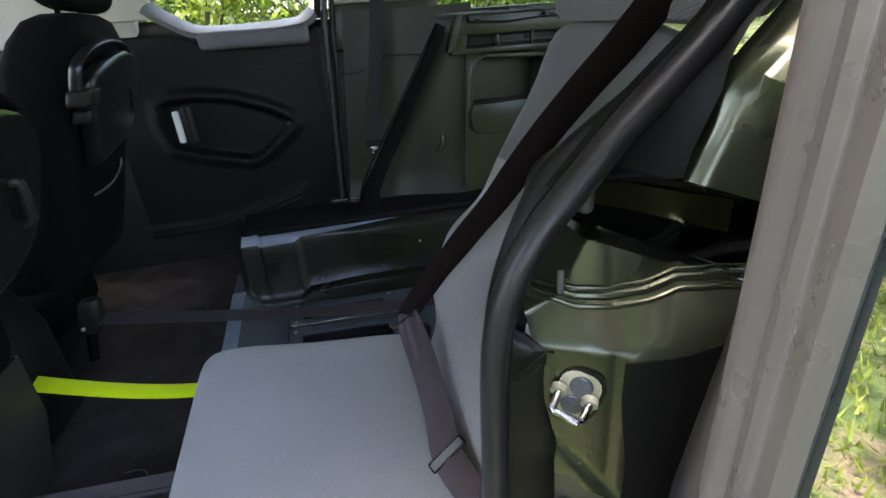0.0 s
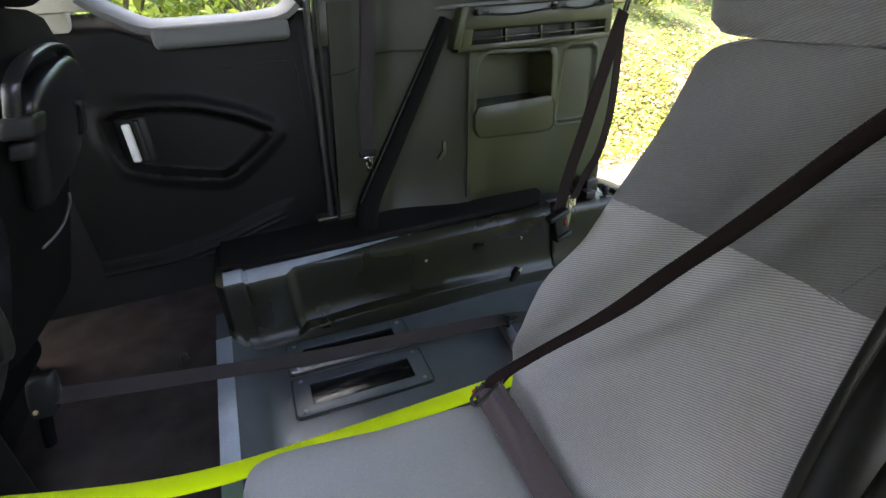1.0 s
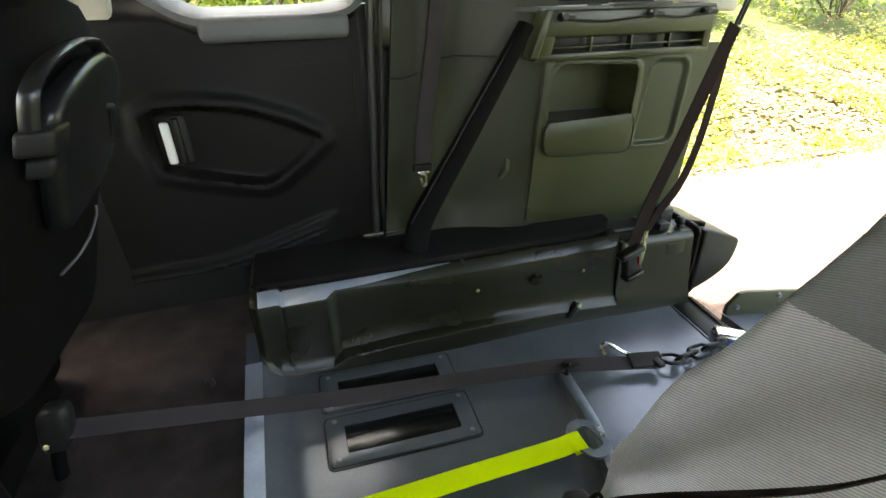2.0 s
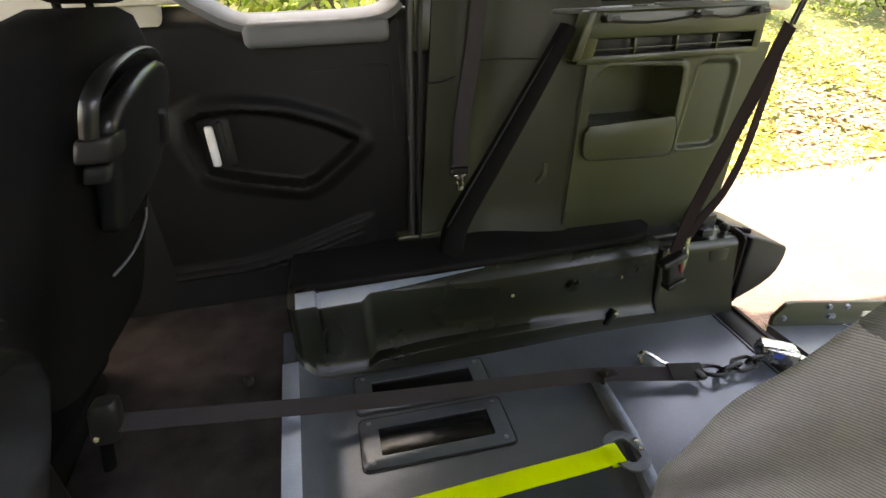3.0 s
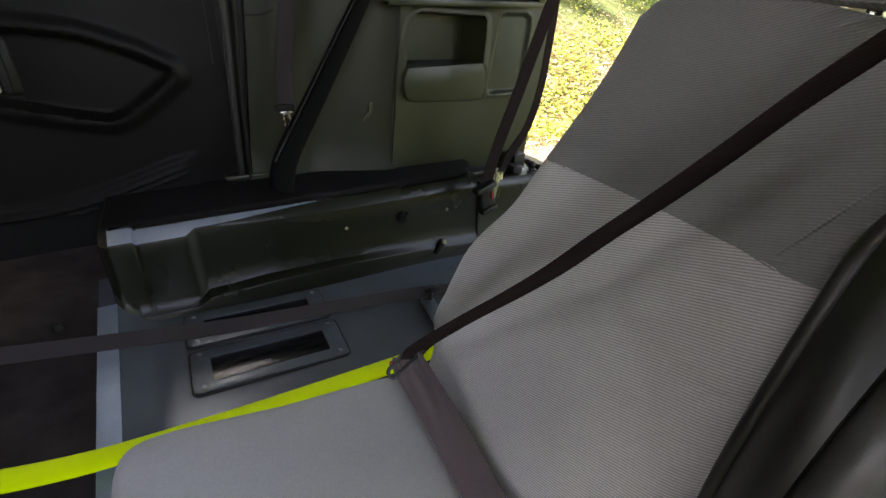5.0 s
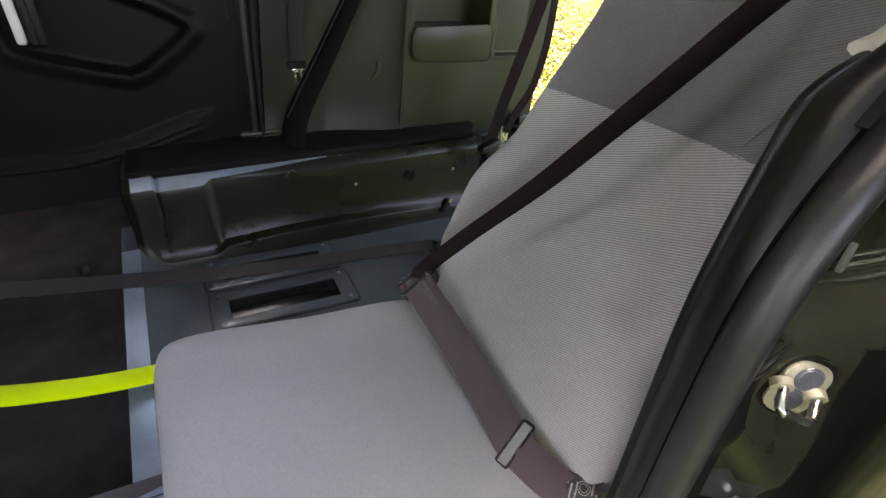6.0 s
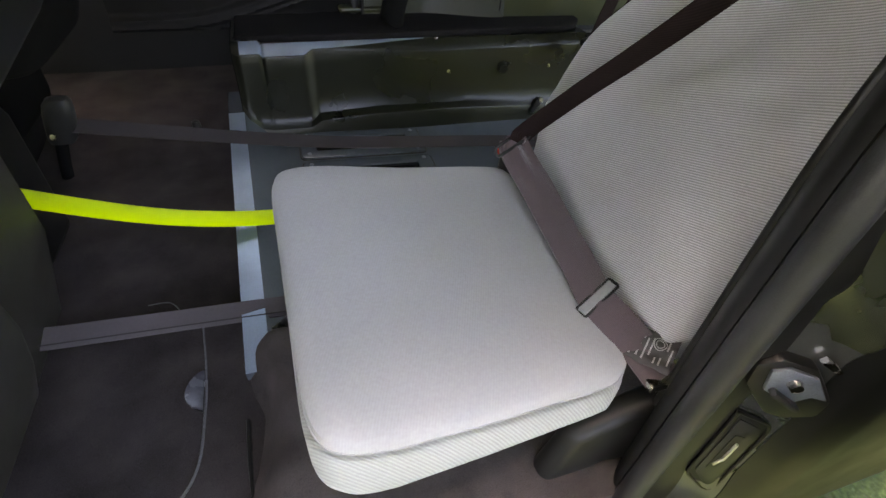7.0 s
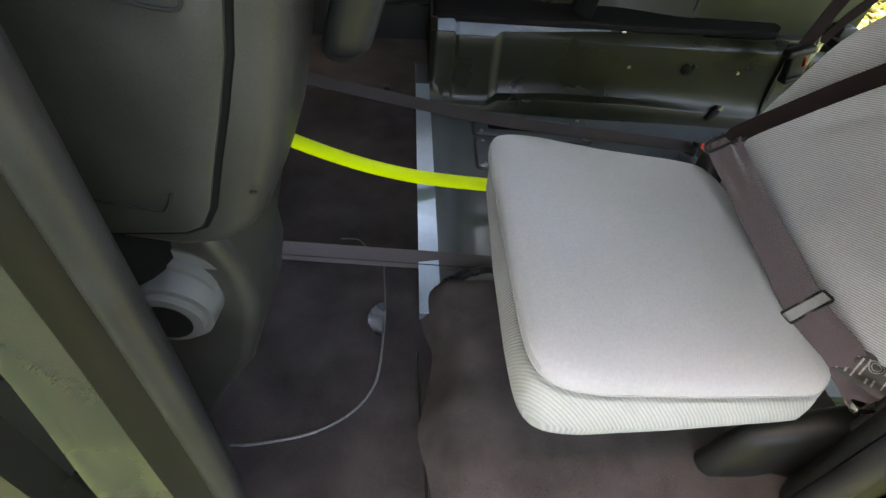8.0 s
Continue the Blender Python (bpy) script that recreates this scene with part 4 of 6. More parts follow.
part("release_button", rbox(0.018, -0.014, 0.004, 0.005, 0.006, 0.026, 0.001, 1, BM), RED_PL, bk, "red release button")
part("buckle_strap", sweep(spline([(0.94, 1.49, 0.60), (0.955, 1.50, 0.65), (0.975, 1.54, 0.67), (1.01, 1.60, 0.625)], 6), flat(0.020, 0.004), (0.4, -1, 0)), mat("olive_webbing", (0.22, 0.23, 0.12), 0.8), rh)
part("anchor_nut", merge(cyl((1.02, 1.60, 0.605), (1.02, 1.60, 0.64), 0.016, 6), cyl((1.05, 1.62, 0.605), (1.05, 1.62, 0.632), 0.014, 8)), BRASS, rh)

# ---- floor fittings ----
def hatch(y0, y1, x0, x1, seed):
    t = thing("floor_hatch", (x0, y0, FZ), "grey framed floor access plate with a glossy black lid", "access plate", "floor access plates")
    cx, cy = (x0 + x1) / 2, (y0 + y1) / 2
    w, h = x1 - x0, y1 - y0
    out, inn = rrect(w, h, 0.012, 3), rrect(w - 0.085, h - 0.058, 0.006, 3)
    mid = rrect(w - 0.012, h - 0.012, 0.010, 3)
    z0, z1 = FZ + 0.0005, FZ + 0.008
    rings = [[Vector((cx + a, cy + b, z0)) for a, b in out], [Vector((cx + a, cy + b, z1 - 0.002)) for a, b in out], [Vector((cx + a, cy + b, z1)) for a, b in mid], [Vector((cx + a, cy + b, z1)) for a, b in inn], [Vector((cx + a, cy + b, z0 + 0.001)) for a, b in inn]]
    part("frame", loft(rings, True, False), FLOOR_M, t)
    part("lid", rbox(cx, cy, FZ + 0.002, w - 0.086, h - 0.060, 0.003, 0.0005), GLOSS, t, "glossy black scratched lid")
    for a in (-1, 1):
        for b in (-1, 1):
            part("screw", merge(cyl((cx + a * (w / 2 - 0.021), cy + b * (h / 2 - 0.015), z1 - 0.001), (cx + a * (w / 2 - 0.021), cy + b * (h / 2 - 0.015), z1 + 0.0025), 0.0065, 12, 0.005)), DARK_METAL, t)
    part("gasket", sweep([(cx + a, cy + b, FZ + 0.0015) for a, b in rrect(w + 0.008, h + 0.008, 0.014, 3) + [rrect(w + 0.008, h + 0.008, 0.014, 3)[0]]], circle(0.0022, 6), (0, 0, 1), closed=True), BLACK, t)
    lay(t)


hatch(1.262, 1.400, 0.002, 0.366, 1)
hatch(1.422, 1.548, 0.002, 0.362, 2)
hatch(0.915, 1.052, 0.04, 0.372, 3)

rail = thing("floor_rail", (0.62, 1.2, FZ), "dark flat steel bar bolted across the floor with a strap ring", "floor rail")
part("bar", sweep([(0.652, 1.395, 0.366), (0.632, 1.20, 0.366), (0.590, 1.02, 0.366), (0.56, 0.88, 0.366)], [(-0.015, -0.036), (0.015, -0.036), (0.015, 0.005), (0.013, 0.006), (-0.013, 0.006), (-0.015, 0.005)], (0, 0, 1)), DARK_METAL, rail)
part("bolt", merge(cyl((0.650, 1.388, 0.366), (0.650, 1.388, 0.396), 0.012, 6), cyl((0.650, 1.388, 0.372), (0.650, 1.388, 0.378), 0.022, 16), rbox(0.675, 1.384, 0.375, 0.05, 0.035, 0.010, 0.003)), BLACK, rail)
ringp = [(0.588 + a * math.cos(0.22) - b * math.sin(0.22), 1.150 + a * math.sin(0.22) + b * math.cos(0.22)) for a, b in rrect(0.078, 0.112, 0.036, 6)]
ringi = [(0.588 + a * math.cos(0.22) - b * math.sin(0.22), 1.150 + a * math.sin(0.22) + b * math.cos(0.22)) for a, b in rrect(0.040, 0.066, 0.016, 6)]
part("strap_ring", loft([[Vector((*p, 0.373)) for p in ringp], [Vector((*p, 0.381)) for p in ringp], [Vector((*p, 0.381)) for p in ringi], [Vector((*p, 0.373)) for p in ringi], [Vector((*p, 0.373)) for p in ringp]], True, False), DARK_METAL, rail)
for y in (1.150, 1.172):
    part("ring_rivet", cyl((0.621, y - 0.005, 0.380), (0.621, y - 0.005, 0.386), 0.008, 12, 0.006), STEEL, rail, "bright rivet")

# yellow strap
ys = thing("yellow_strap", (0.1, 1.116, 0.413), "fluorescent yellow webbing strap pulled tight from a floor ring", "strap")
part("webbing", sweep(spline([(0.566, 1.146, 0.3855), (0.545, 1.147, 0.3845), (0.50, 1.147, 0.378), (0.30, 1.141, 0.383), (0.10, 1.123, 0.402), (-0.10, 1.101, 0.431), (-0.20, 1.091, 0.452), (-0.30, 1.085, 0.481), (-0.41, 1.080, 0.524), (-0.56, 1.070, 0.596)], 6), flat(0.046, 0.0022), (0.1, -0.15, 1)), YELLOW, ys)
part("loop", sweep([(0.564, 1.146, 0.3855), (0.569, 1.146, 0.384), (0.570, 1.146, 0.377), (0.566, 1.146, 0.3710), (0.54, 1.146, 0.3705)], flat(0.048, 0.0022), (0, 0, 1)), YELLOW, ys)


# grey tie-down straps
def tie(name, pts, label, up=(0, -0.5, 1), web=WEB_GREY):
    t = thing(name, pts[len(pts) // 2], label, "strap", "tie-down straps")
    part("webbing", sweep(spline(pts, 8), flat(0.040, 0.0025), up), web, t)
    return t


t1 = tie("tie_down_strap", [(-0.500, 1.366, 0.560), (-0.33, 1.382, 0.518), (-0.155, 1.392, 0.480), (0.084, 1.398, 0.437), (0.319, 1.394, 0.415), (0.62, 1.378, 0.394), (0.80, 1.352, 0.376), (0.918, 1.330, 0.366)], "dark webbing tie-down strap stretched over the floor to a chain")
part("end_sleeve", sweep([(0.845, 1.348, 0.376), (0.89, 1.343, 0.371), (0.945, 1.338, 0.364)], flat(0.046, 0.010), (0, -0.4, 1)), mat("stitched_sleeve", (0.016, 0.013, 0.012), 0.9, var=0.3, big=30), t1)
hook = part("swivel", merge(rbox(0.925, 1.327, 0.366, 0.022, 0.040, 0.012, 0.003)), BLACK, t1)


def link(c, d, up, ln=0.055, w=0.026, r=0.0045):
    d, u = Vector(d).normalized(), Vector(up).normalized()
    s = d.cross(u).normalized()
    pts = []
    for i in range(21):
        a = 2 * math.pi * i / 20
        ca, sa = math.cos(a), math.sin(a)
        pts.append(Vector(c) + d * (ca * w / 2 + (ln - w) / 2 * (1 if ca > 0 else -1)) + s * (sa * w / 2))
    return sweep(pts, circle(r, 8), tuple(u), closed=True)


ch = thing("chain", (1.0, 1.30, 0.38), "short black steel chain between strap and winch hook", "chain")
for c, d, u, ln, w in (((0.985, 1.341, 0.351), (1, -0.25, 0), (0.1, 0.2, 1), 0.062, 0.052), ((1.035, 1.335, 0.353), (1, 0.12, 0.02), (0.1, 1, 0.45), 0.078, 0.034),
                       ((1.087, 1.340, 0.352), (1, 0.10, 0), (0, -0.2, 1), 0.074, 0.040), ((1.135, 1.346, 0.353), (1, 0.05, 0), (0, 1, 0.4), 0.066, 0.032)):
    part("link", link(c, d, u, ln, w, 0.0058), BLACK, ch)
wh = thing("winch_hook", (1.15, 1.31, FZ), "bright metal strap hook body with a small blue oval badge", "hook")
part("body", rbox(0, 0, 0, 0.105, 0.062, 0.055, 0.014, 4, Matrix.Translation((1.165, 1.305, 0.392)) @ pose(0, 0, 0, 0, 6, -28)), STEEL, wh)
part("tail", cyl((1.205, 1.28, 0.385), (1.24, 1.262, 0.375), 0.014, 12, 0.010, 0.002), STEEL, wh)
bd = bmesh.new()
bmesh.ops.create_circle(bd, cap_ends=True, segments=20, radius=0.014)
bmesh.ops.transform(bd, matrix=Matrix.Translation((1.146, 1.281, 0.402)) @ pose(0, 0, 0, 72, 0, -28) @ Matrix.Diagonal((1, 0.6, 1, 1)), verts=bd.verts)
r_ = bmesh.ops.extrude_face_region(bd, geom=bd.faces[:])
bmesh.ops.translate(bd, vec=(-0.0015, -0.0035, 0.001), verts=[g for g in r_["geom"] if isinstance(g, bmesh.types.BMVert)])
part("badge", bd, BLUE_PL, wh, "plain blue oval badge")
stray = solid("strap_hook", sweep(spline([(0.795, 1.405, 0.368), (0.798, 1.425, 0.380), (0.812, 1.432, 0.386), (0.832, 1.420, 0.380), (0.85, 1.395, 0.372), (0.875, 1.372, 0.368), (0.895, 1.352, 0.366)], 5), flat(0.012, 0.006), (0, 0, 1)), STEEL, "bright bent steel hook lying on the floor", "hook")
stray.location = (0.020, 0.014, -0.019)
wh.location += Vector((0.034, 0.040, -0.029))
an = thing("strap_anchor", (-0.50, 1.36, 0.35), "dark strap retractor post rising from the carpet", "anchor")
part("post", sweep(spline([(-0.545, 1.385, 0.40), (-0.535, 1.382, 0.45), (-0.512, 1.376, 0.53), (-0.50, 1.372, 0.56)], 6), circle(0.013, 10), (0, 1, 0)), STAYP, an)
part("cover", loft([[Vector((-0.500 + 0.22 * (z - 0.55) + 0.030 * g * math.copysign(abs(math.cos(a)) ** 0.6, math.cos(a)), 1.370 + 0.024 * g * math.copysign(abs(math.sin(a)) ** 0.6, math.sin(a)), z)) for a in lin(0, 2 * math.pi, 22)[:-1]] for z, g in ((0.515, 0.55), (0.518, 0.8), (0.530, 0.95), (0.56, 1.0), (0.59, 0.98), (0.607, 0.9), (0.616, 0.7), (0.619, 0.4))]), GREY_PL, an, "dark rounded retractor cover")
part("pin", cyl((-0.515, 1.350, 0.540), (-0.516, 1.341, 0.539), 0.007, 12, 0.005, 0.002), BRASS, an, "dull brass pin")
bb = thing("bar_bolt", (0.652, 1.362, 0.345), "black bolt and washer plate on the floor bar", "bolt")
part("shank", cyl((0.652, 1.362, 0.330), (0.652, 1.362, 0.402), 0.007, 10), BLACK, bb)
part("plate", rbox(0.660, 1.360, 0.404, 0.052, 0.026, 0.004, 0.002, 2), BLACK, bb)
part("head", cyl((0.650, 1.362, 0.406), (0.650, 1.362, 0.418), 0.012, 6, 0.011, 0.001), BLACK, bb)
t2 = tie("tie_down_strap", [(-0.56, 0.865, 0.425), (-0.463, 0.866, 0.413), (-0.16, 0.868, 0.392), (0.03, 0.868, 0.380), (0.25, 0.87, 0.37)], "mauve-grey tie-down strap running under the rear seat", web=WEB_MAUVE)

for dy in (-0.017, 0.017):
    part("selvedge", sweep([(-0.55, 0.865 + dy, 0.427), (-0.463, 0.866 + dy, 0.416), (-0.16, 0.868 + dy, 0.395), (0.03, 0.868 + dy, 0.383), (0.24, 0.87 + dy, 0.373)], circle(0.0012, 6), (0, 0, 1)), WEB_GREY, t2)

# rear sill and ramp
sill = solid("sill_plate", merge(rbox(1.235, 1.11, 0.3575, 0.08, 0.98, 0.006, 0.002), tube([(1.275, 0.62, 0.360), (1.275, 1.60, 0.360)], 0.007, 8, (0, 0, 1)), tube([(1.292, 0.62, 0.355), (1.292, 1.60, 0.355)], 0.005, 8, (0, 0, 1)), rbox(1.183, 1.11, 0.3585, 0.004, 0.98, 0.003, 0.001)), BLACK, "black hinge strip along the rear sill", "sill", kind="structure")
lay(sill)
ramp = thing("ramp", (1.30, 1.05, 0.35), "grey folding metal access ramp sloping down behind the car", "ramp")
RS = math.tan(radians(10.7))


def rz(x):
    return 0.350 - (x - 1.30) * RS


part("deck", loft([[Vector((x, y, rz(x) - d)) for y, d in ((0.64, 0), (1.47, 0), (1.47, 0.03), (0.64, 0.03))] for x in (1.30, 3.05)]), FLOOR_M, ramp, "grey ramp deck")
fl = [(1.305, 0.0), (1.305, 0.035), (1.345, 0.085), (1.37, 0.092), (2.95, 0.092), (3.0, 0.05), (3.0, 0.0)]
for y in (1.470, 0.640):
    part("side_flange", prism([(x, rz(x) + h) for x, h in fl], "y", y - 0.008, y + 0.008, 0.003), TRIM_OL, ramp)
for x, h in ((1.52, 0.078), (1.60, 0.078), (1.55, 0.04), (1.535, 0.04), (1.34, 0.035), (2.1, 0.06)):
    part("bolt", cyl((x, 1.464, rz(x) + h), (x, 1.452, rz(x) + h), 0.010, 8, 0.008, 0.001), DARK_METAL, ramp)
part("flange_slot", rbox(0, 0, 0, 0.17, 0.003, 0.022, 0.001, 1, Matrix.Translation((1.77, 1.4605, rz(1.77) + 0.045)) @ pose(0, 0, 0, 0, 10.7, 0)), mat("worn_bright_metal", (0.6, 0.58, 0.45), 0.4, metal=0.6), ramp, "bright worn slot")
part("seam_strip", sweep([(1.62, 1.46, rz(1.62) + 0.002), (1.66, 0.65, rz(1.66) + 0.002)], flat(0.012, 0.003), (0, 0, 1)), STEEL, ramp)

ramp.location += Vector((0.035, 0.028, -0.030))

# ---- near rear seat ----
def back_x(z):
    return 0.36 + 0.36 * (z - 0.66)


FAR_Y = [(0.60, 0.868), (0.66, 0.872), (0.70, 0.870), (0.75, 0.864), (0.80, 0.847), (0.85, 0.839), (0.90, 0.833), (0.95, 0.818), (1.00, 0.802), (1.05, 0.786), (1.10, 0.773), (1.15, 0.764), (1.19, 0.757), (1.21, 0.738), (1.224, 0.70)]
NEAR_Y = [(0.60, 0.455), (0.66, 0.438), (0.77, 0.440), (0.90, 0.445), (1.03, 0.450), (1.08, 0.445), (1.13, 0.435), (1.17, 0.432), (1.185, 0.440), (1.197, 0.465), (1.205, 0.50), (1.213, 0.55), (1.224, 0.58)]


def back_pt(z, w, t):
    """w: across, -1 near to 1 far; t: depth behind the front."""
    yf, yn = interp(z, FAR_Y), interp(z, NEAR_Y)
    y = (yf + yn) / 2 + w * (yf - yn) / 2
    x = back_x(z) + t
    return Vector((x, y, z - 0.36 * t * 0.5))


def back_ring(z, top=0.0):
    """A closed outline round the backrest at height z."""
    pts, n, dep = [], 40, 0.105 - 0.02 * smooth(1.0, 1.2, z)
    for i in range(n):
        a = 2 * math.pi * i / n
        c, s = math.cos(a), math.sin(a)
        w = math.copysign(abs(c) ** 0.32, c)
        d = math.copysign(abs(s) ** 0.45, s)
        front = 1 if s < 0 else 0
        belly = (0.010 - 0.026 * smooth(0.78, 0.98, z)) * (1 - w * w) * front
        bolster = -0.012 * smooth(0.55, 0.9, abs(w)) * front * smooth(0.70, 0.85, z) * smooth(1.15, 1.0, z)
        bolster -= 0.034 * smooth(0.50, 0.95, w) * front * smooth(0.66, 0.78, z) * smooth(0.96, 0.86, z)
        wr = 0.0022 * noise.noise((w * 3, z * 9, 7)) if s < 0 else 0
        pts.append(back_pt(z, w * (1 - top), dep / 2 + d * dep / 2 * (1 - top * 0.6) + bolster - belly + wr + 0.012))
    return pts


seat = thing("rear_seat", (0.2, 0.65, 0.42), "single grey ribbed-cloth rear seat with headrest, folded down for use", "car seat")
zs_low = lin(0.60, 1.018, 44)
zs_up = lin(1.020, 1.206, 23)
lowring = [back_ring(0.592, 0.10)] + [back_ring(z) for z in zs_low] + [back_ring(1.020, 0.012)]
upring = [back_ring(1.018, 0.012)] + [back_ring(z) for z in zs_up] + [back_ring(1.213, 0.05), back_ring(1.218, 0.14), back_ring(1.219, 0.3)]
bkr = part("backrest", loft(lowring), CLOTH, seat, "light grey ribbed lower backrest")
part("upper_panel", loft(upring), CLOTH_DARK, bkr, "darker grey ribbed upper backrest panel")
part("stitching", sweep([(back_x(z) + 0.006, 0.492 - 0.008 * k, z) for k, z in enumerate(lin(1.03, 1.195, 10))], circle(0.0014, 6), (1, 0, 0)), CLOTH_DARK, bkr)
part("back_shell", loft([[back_pt(z, w * 0.92, t) for w, t in ((-1, 0.10), (1, 0.10), (1, 0.135), (-1, 0.135))] for z in lin(0.60, 1.19, 10)]), BLACK, seat)


def cushion_mesh():
    bm = bmesh.new()
    rings = []
    # outline of the cushion seen from above, front to the minus x side
    def outline(low, grow):
        cx, cy = 0.140, 0.629
        pts = []
        n = 72
        for i in range(n):
            a = 2 * math.pi * i / n
            c, s = math.cos(a), math.sin(a)
            e = 0.22
            u, v = math.copysign(abs(c) ** e, c), math.copysign(abs(s) ** e, s)
            x = cx + u * (0.205 + grow)
            hy = 0.217 + grow
            y = cy + v * hy
            # front edge slants, corner nearest the door is fuller
            x += (0.020 - 0.012 * (y - 0.40) / 0.5) * (1 if u < 0 else 0.0) * abs(u)
            if v < 0:
                y += (0.09 * max(0.0, x - 0.06) + 0.35 * max(0.0, x - 0.30)) * abs(v)
            if u < 0:
                x += 0.010 * low * smooth(0.55, 0.82, y)
            y += (0.002 if u < 0 else 0.013) * abs(u) * (1 if v > 0 else 0)
            pts.append((x, y))
        return pts
    levels = [(0.516, -0.050), (0.522, -0.020), (0.540, 0.000), (0.575, 0.010), (0.605, 0.010), (0.622, 0.008), (0.634, 0.007), (0.643, 0.005), (0.651, 0.003), (0.6565, -0.003), (0.661, -0.014), (0.664, -0.045), (0.665, -0.09), (0.667, -0.14), (0.668, -0.19)]
    for z, g in levels:
        ring = []
        for x, y in outline(smooth(0.645, 0.60, z), g):
            tilt = -0.050 * (x - 0.0) / 0.35 * (0.2 + 0.8 * smooth(0.53, 0.63, z)) + 0.080 * (y - 0.42)
            sag = 0.0025 * noise.noise((x * 9, y * 9, 3))
            ring.append(Vector((x, y, z + tilt + 0.012 + sag * (z > 0.64))))
        rings.append(ring)
    return rings


crs = cushion_mesh()
cu = part("cushion_top", loft(crs[6:]), CLOTH_FLAT, seat, "pale grey smooth cloth cushion")
part("cushion_side", loft(crs[:8]), CLOTH_SIDE, cu, "ribbed grey cushion border")
part("piping", sweep(crs[7] + [crs[7][0]], circle(0.0010, 6), (0, 0, 1), closed=True), CLOTH_FLAT, cu)
hr_ring = []
for k, (z, g) in enumerate([(1.211, 0.72), (1.214, 0.88), (1.226, 0.965), (1.256, 1.0), (1.34, 1.0), (1.39, 0.97), (1.415, 0.9), (1.425, 0.75)]):
    ring = []
    for i in range(36):
        a = 2 * math.pi * i / 36
        c, s = math.cos(a), math.sin(a)
        ring.append(Vector((0.628 + 0.15 * (z - 1.23) + 0.062 * g * math.copysign(abs(s) ** 0.6, s), 0.592 + 0.172 * g * math.copysign(abs(c) ** 0.4, c), z + 0.008 * (c))))
    hr_ring.append(ring)
part("headrest", loft(hr_ring), CLOTH_DARK, seat, "dark grey ribbed headrest")
for y in (0.54, 0.66):
    part("headrest_post", cyl((0.60, y, 1.185), (0.608, y, 1.25), 0.006, 10), STEEL, seat)
part("side_bracket", prism([(0.228, 0.41), (0.262, 0.525), (0.40, 0.575), (0.44, 0.50), (0.40, 0.40), (0.33, 0.425), (0.30, 0.40), (0.25, 0.39)], "y", 0.412, 0.450, 0.016, 4), BLACK, seat, "black moulded plastic hinge cover")
part("bracket_tab", rbox(0.375, 0.425, 0.60, 0.06, 0.02, 0.012, 0.004, 2, None), STEEL, seat, "silver hinge tab")
for x in (0.02, 0.30):
    for y in (0.50, 0.80):
        part("leg", cyl((x, y, 0.30), (x + 0.02, y, 0.585), 0.014, 12), BLACK, seat)

# belts on the near seat
sb = thing("shoulder_belt", (0.45, 0.65, 0.95), "dark brown shoulder belt running across the grey backrest", "seat belt")
sh = [(0.322, 0.806, 0.728), (0.333, 0.803, 0.748), (0.353, 0.765, 0.80), (0.370, 0.725, 0.85), (0.390, 0.684, 0.90), (0.411, 0.646, 0.95), (0.440, 0.616, 1.00), (0.459, 0.581, 1.05), (0.483, 0.550, 1.10), (0.514, 0.523, 1.15), (0.545, 0.492, 1.20), (0.574, 0.450, 1.268), (0.625, 0.412, 1.393), (0.67, 0.392, 1.52)]
shp = spline(sh, 6)
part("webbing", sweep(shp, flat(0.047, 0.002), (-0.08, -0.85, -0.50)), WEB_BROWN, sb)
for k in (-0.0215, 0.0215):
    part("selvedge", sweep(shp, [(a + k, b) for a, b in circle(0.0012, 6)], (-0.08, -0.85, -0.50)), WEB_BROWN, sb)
lb = thing("lap_belt", (0.32, 0.62, 0.66), "mauve-brown lap belt on the cushion with a metal slider", "seat belt")
lap = [(0.318, 0.815, 0.730), (0.319, 0.802, 0.717), (0.326, 0.73, 0.694), (0.328, 0.66, 0.675), (0.327, 0.59, 0.662), (0.3235, 0.53, 0.652), (0.340, 0.475, 0.640), (0.368, 0.425, 0.605)]
lpp = spline(lap, 8)


def lap_pt(u, v):
    """The lap webbing, gathered and creased near its guide loop."""
    p, q = lpp[max(0, u - 1)], lpp[min(len(lpp) - 1, u + 1)]
    up = Vector((-0.34, -0.21, 0.84)).normalized()
    side = (q - p).cross(up).normalized()
    s = u / (len(lpp) - 1)
    fold = smooth(0.40, 0.06, s)
    w = 0.047 + 0.003 * math.sin(math.pi * smooth(0.0, 0.5, s)) - 0.006 * smooth(0.12, 0.0, s)
    rise = 0.003 * math.cos(v * math.pi) + fold * (0.0055 * math.sin(v * 9.0 + s * 9) + 0.003 * math.sin(v * 17 - s * 20)) + 0.0012 * noise.noise((s * 9, v * 2, 5))
    return lpp[u] + side * (w * v) + up * rise


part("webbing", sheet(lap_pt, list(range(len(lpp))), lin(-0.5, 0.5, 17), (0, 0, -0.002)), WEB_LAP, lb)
part("guide_loop", sweep([Vector((0.3135, 0.806, 0.729)) + Vector((0.895, 0.165, 0.40)) * a + Vector((-0.30, 0.45, 0.84)) * b for a, b in rrect(0.064, 0.015, 0.006, 4) + [rrect(0.064, 0.015, 0.006, 4)[0]]], circle(0.0028, 8), (0.2, -0.9, 0.4), closed=True), BLACK, lb, "black guide loop")
part("buckle", rbox(0, 0, 0, 0.040, 0.046, 0.085, 0.010, 3, Matrix.Translation((0.342, 0.846, 0.634)) @ pose(0, 0, 0, -14, 12, 0)), BLACK, lb, "black buckle stalk")
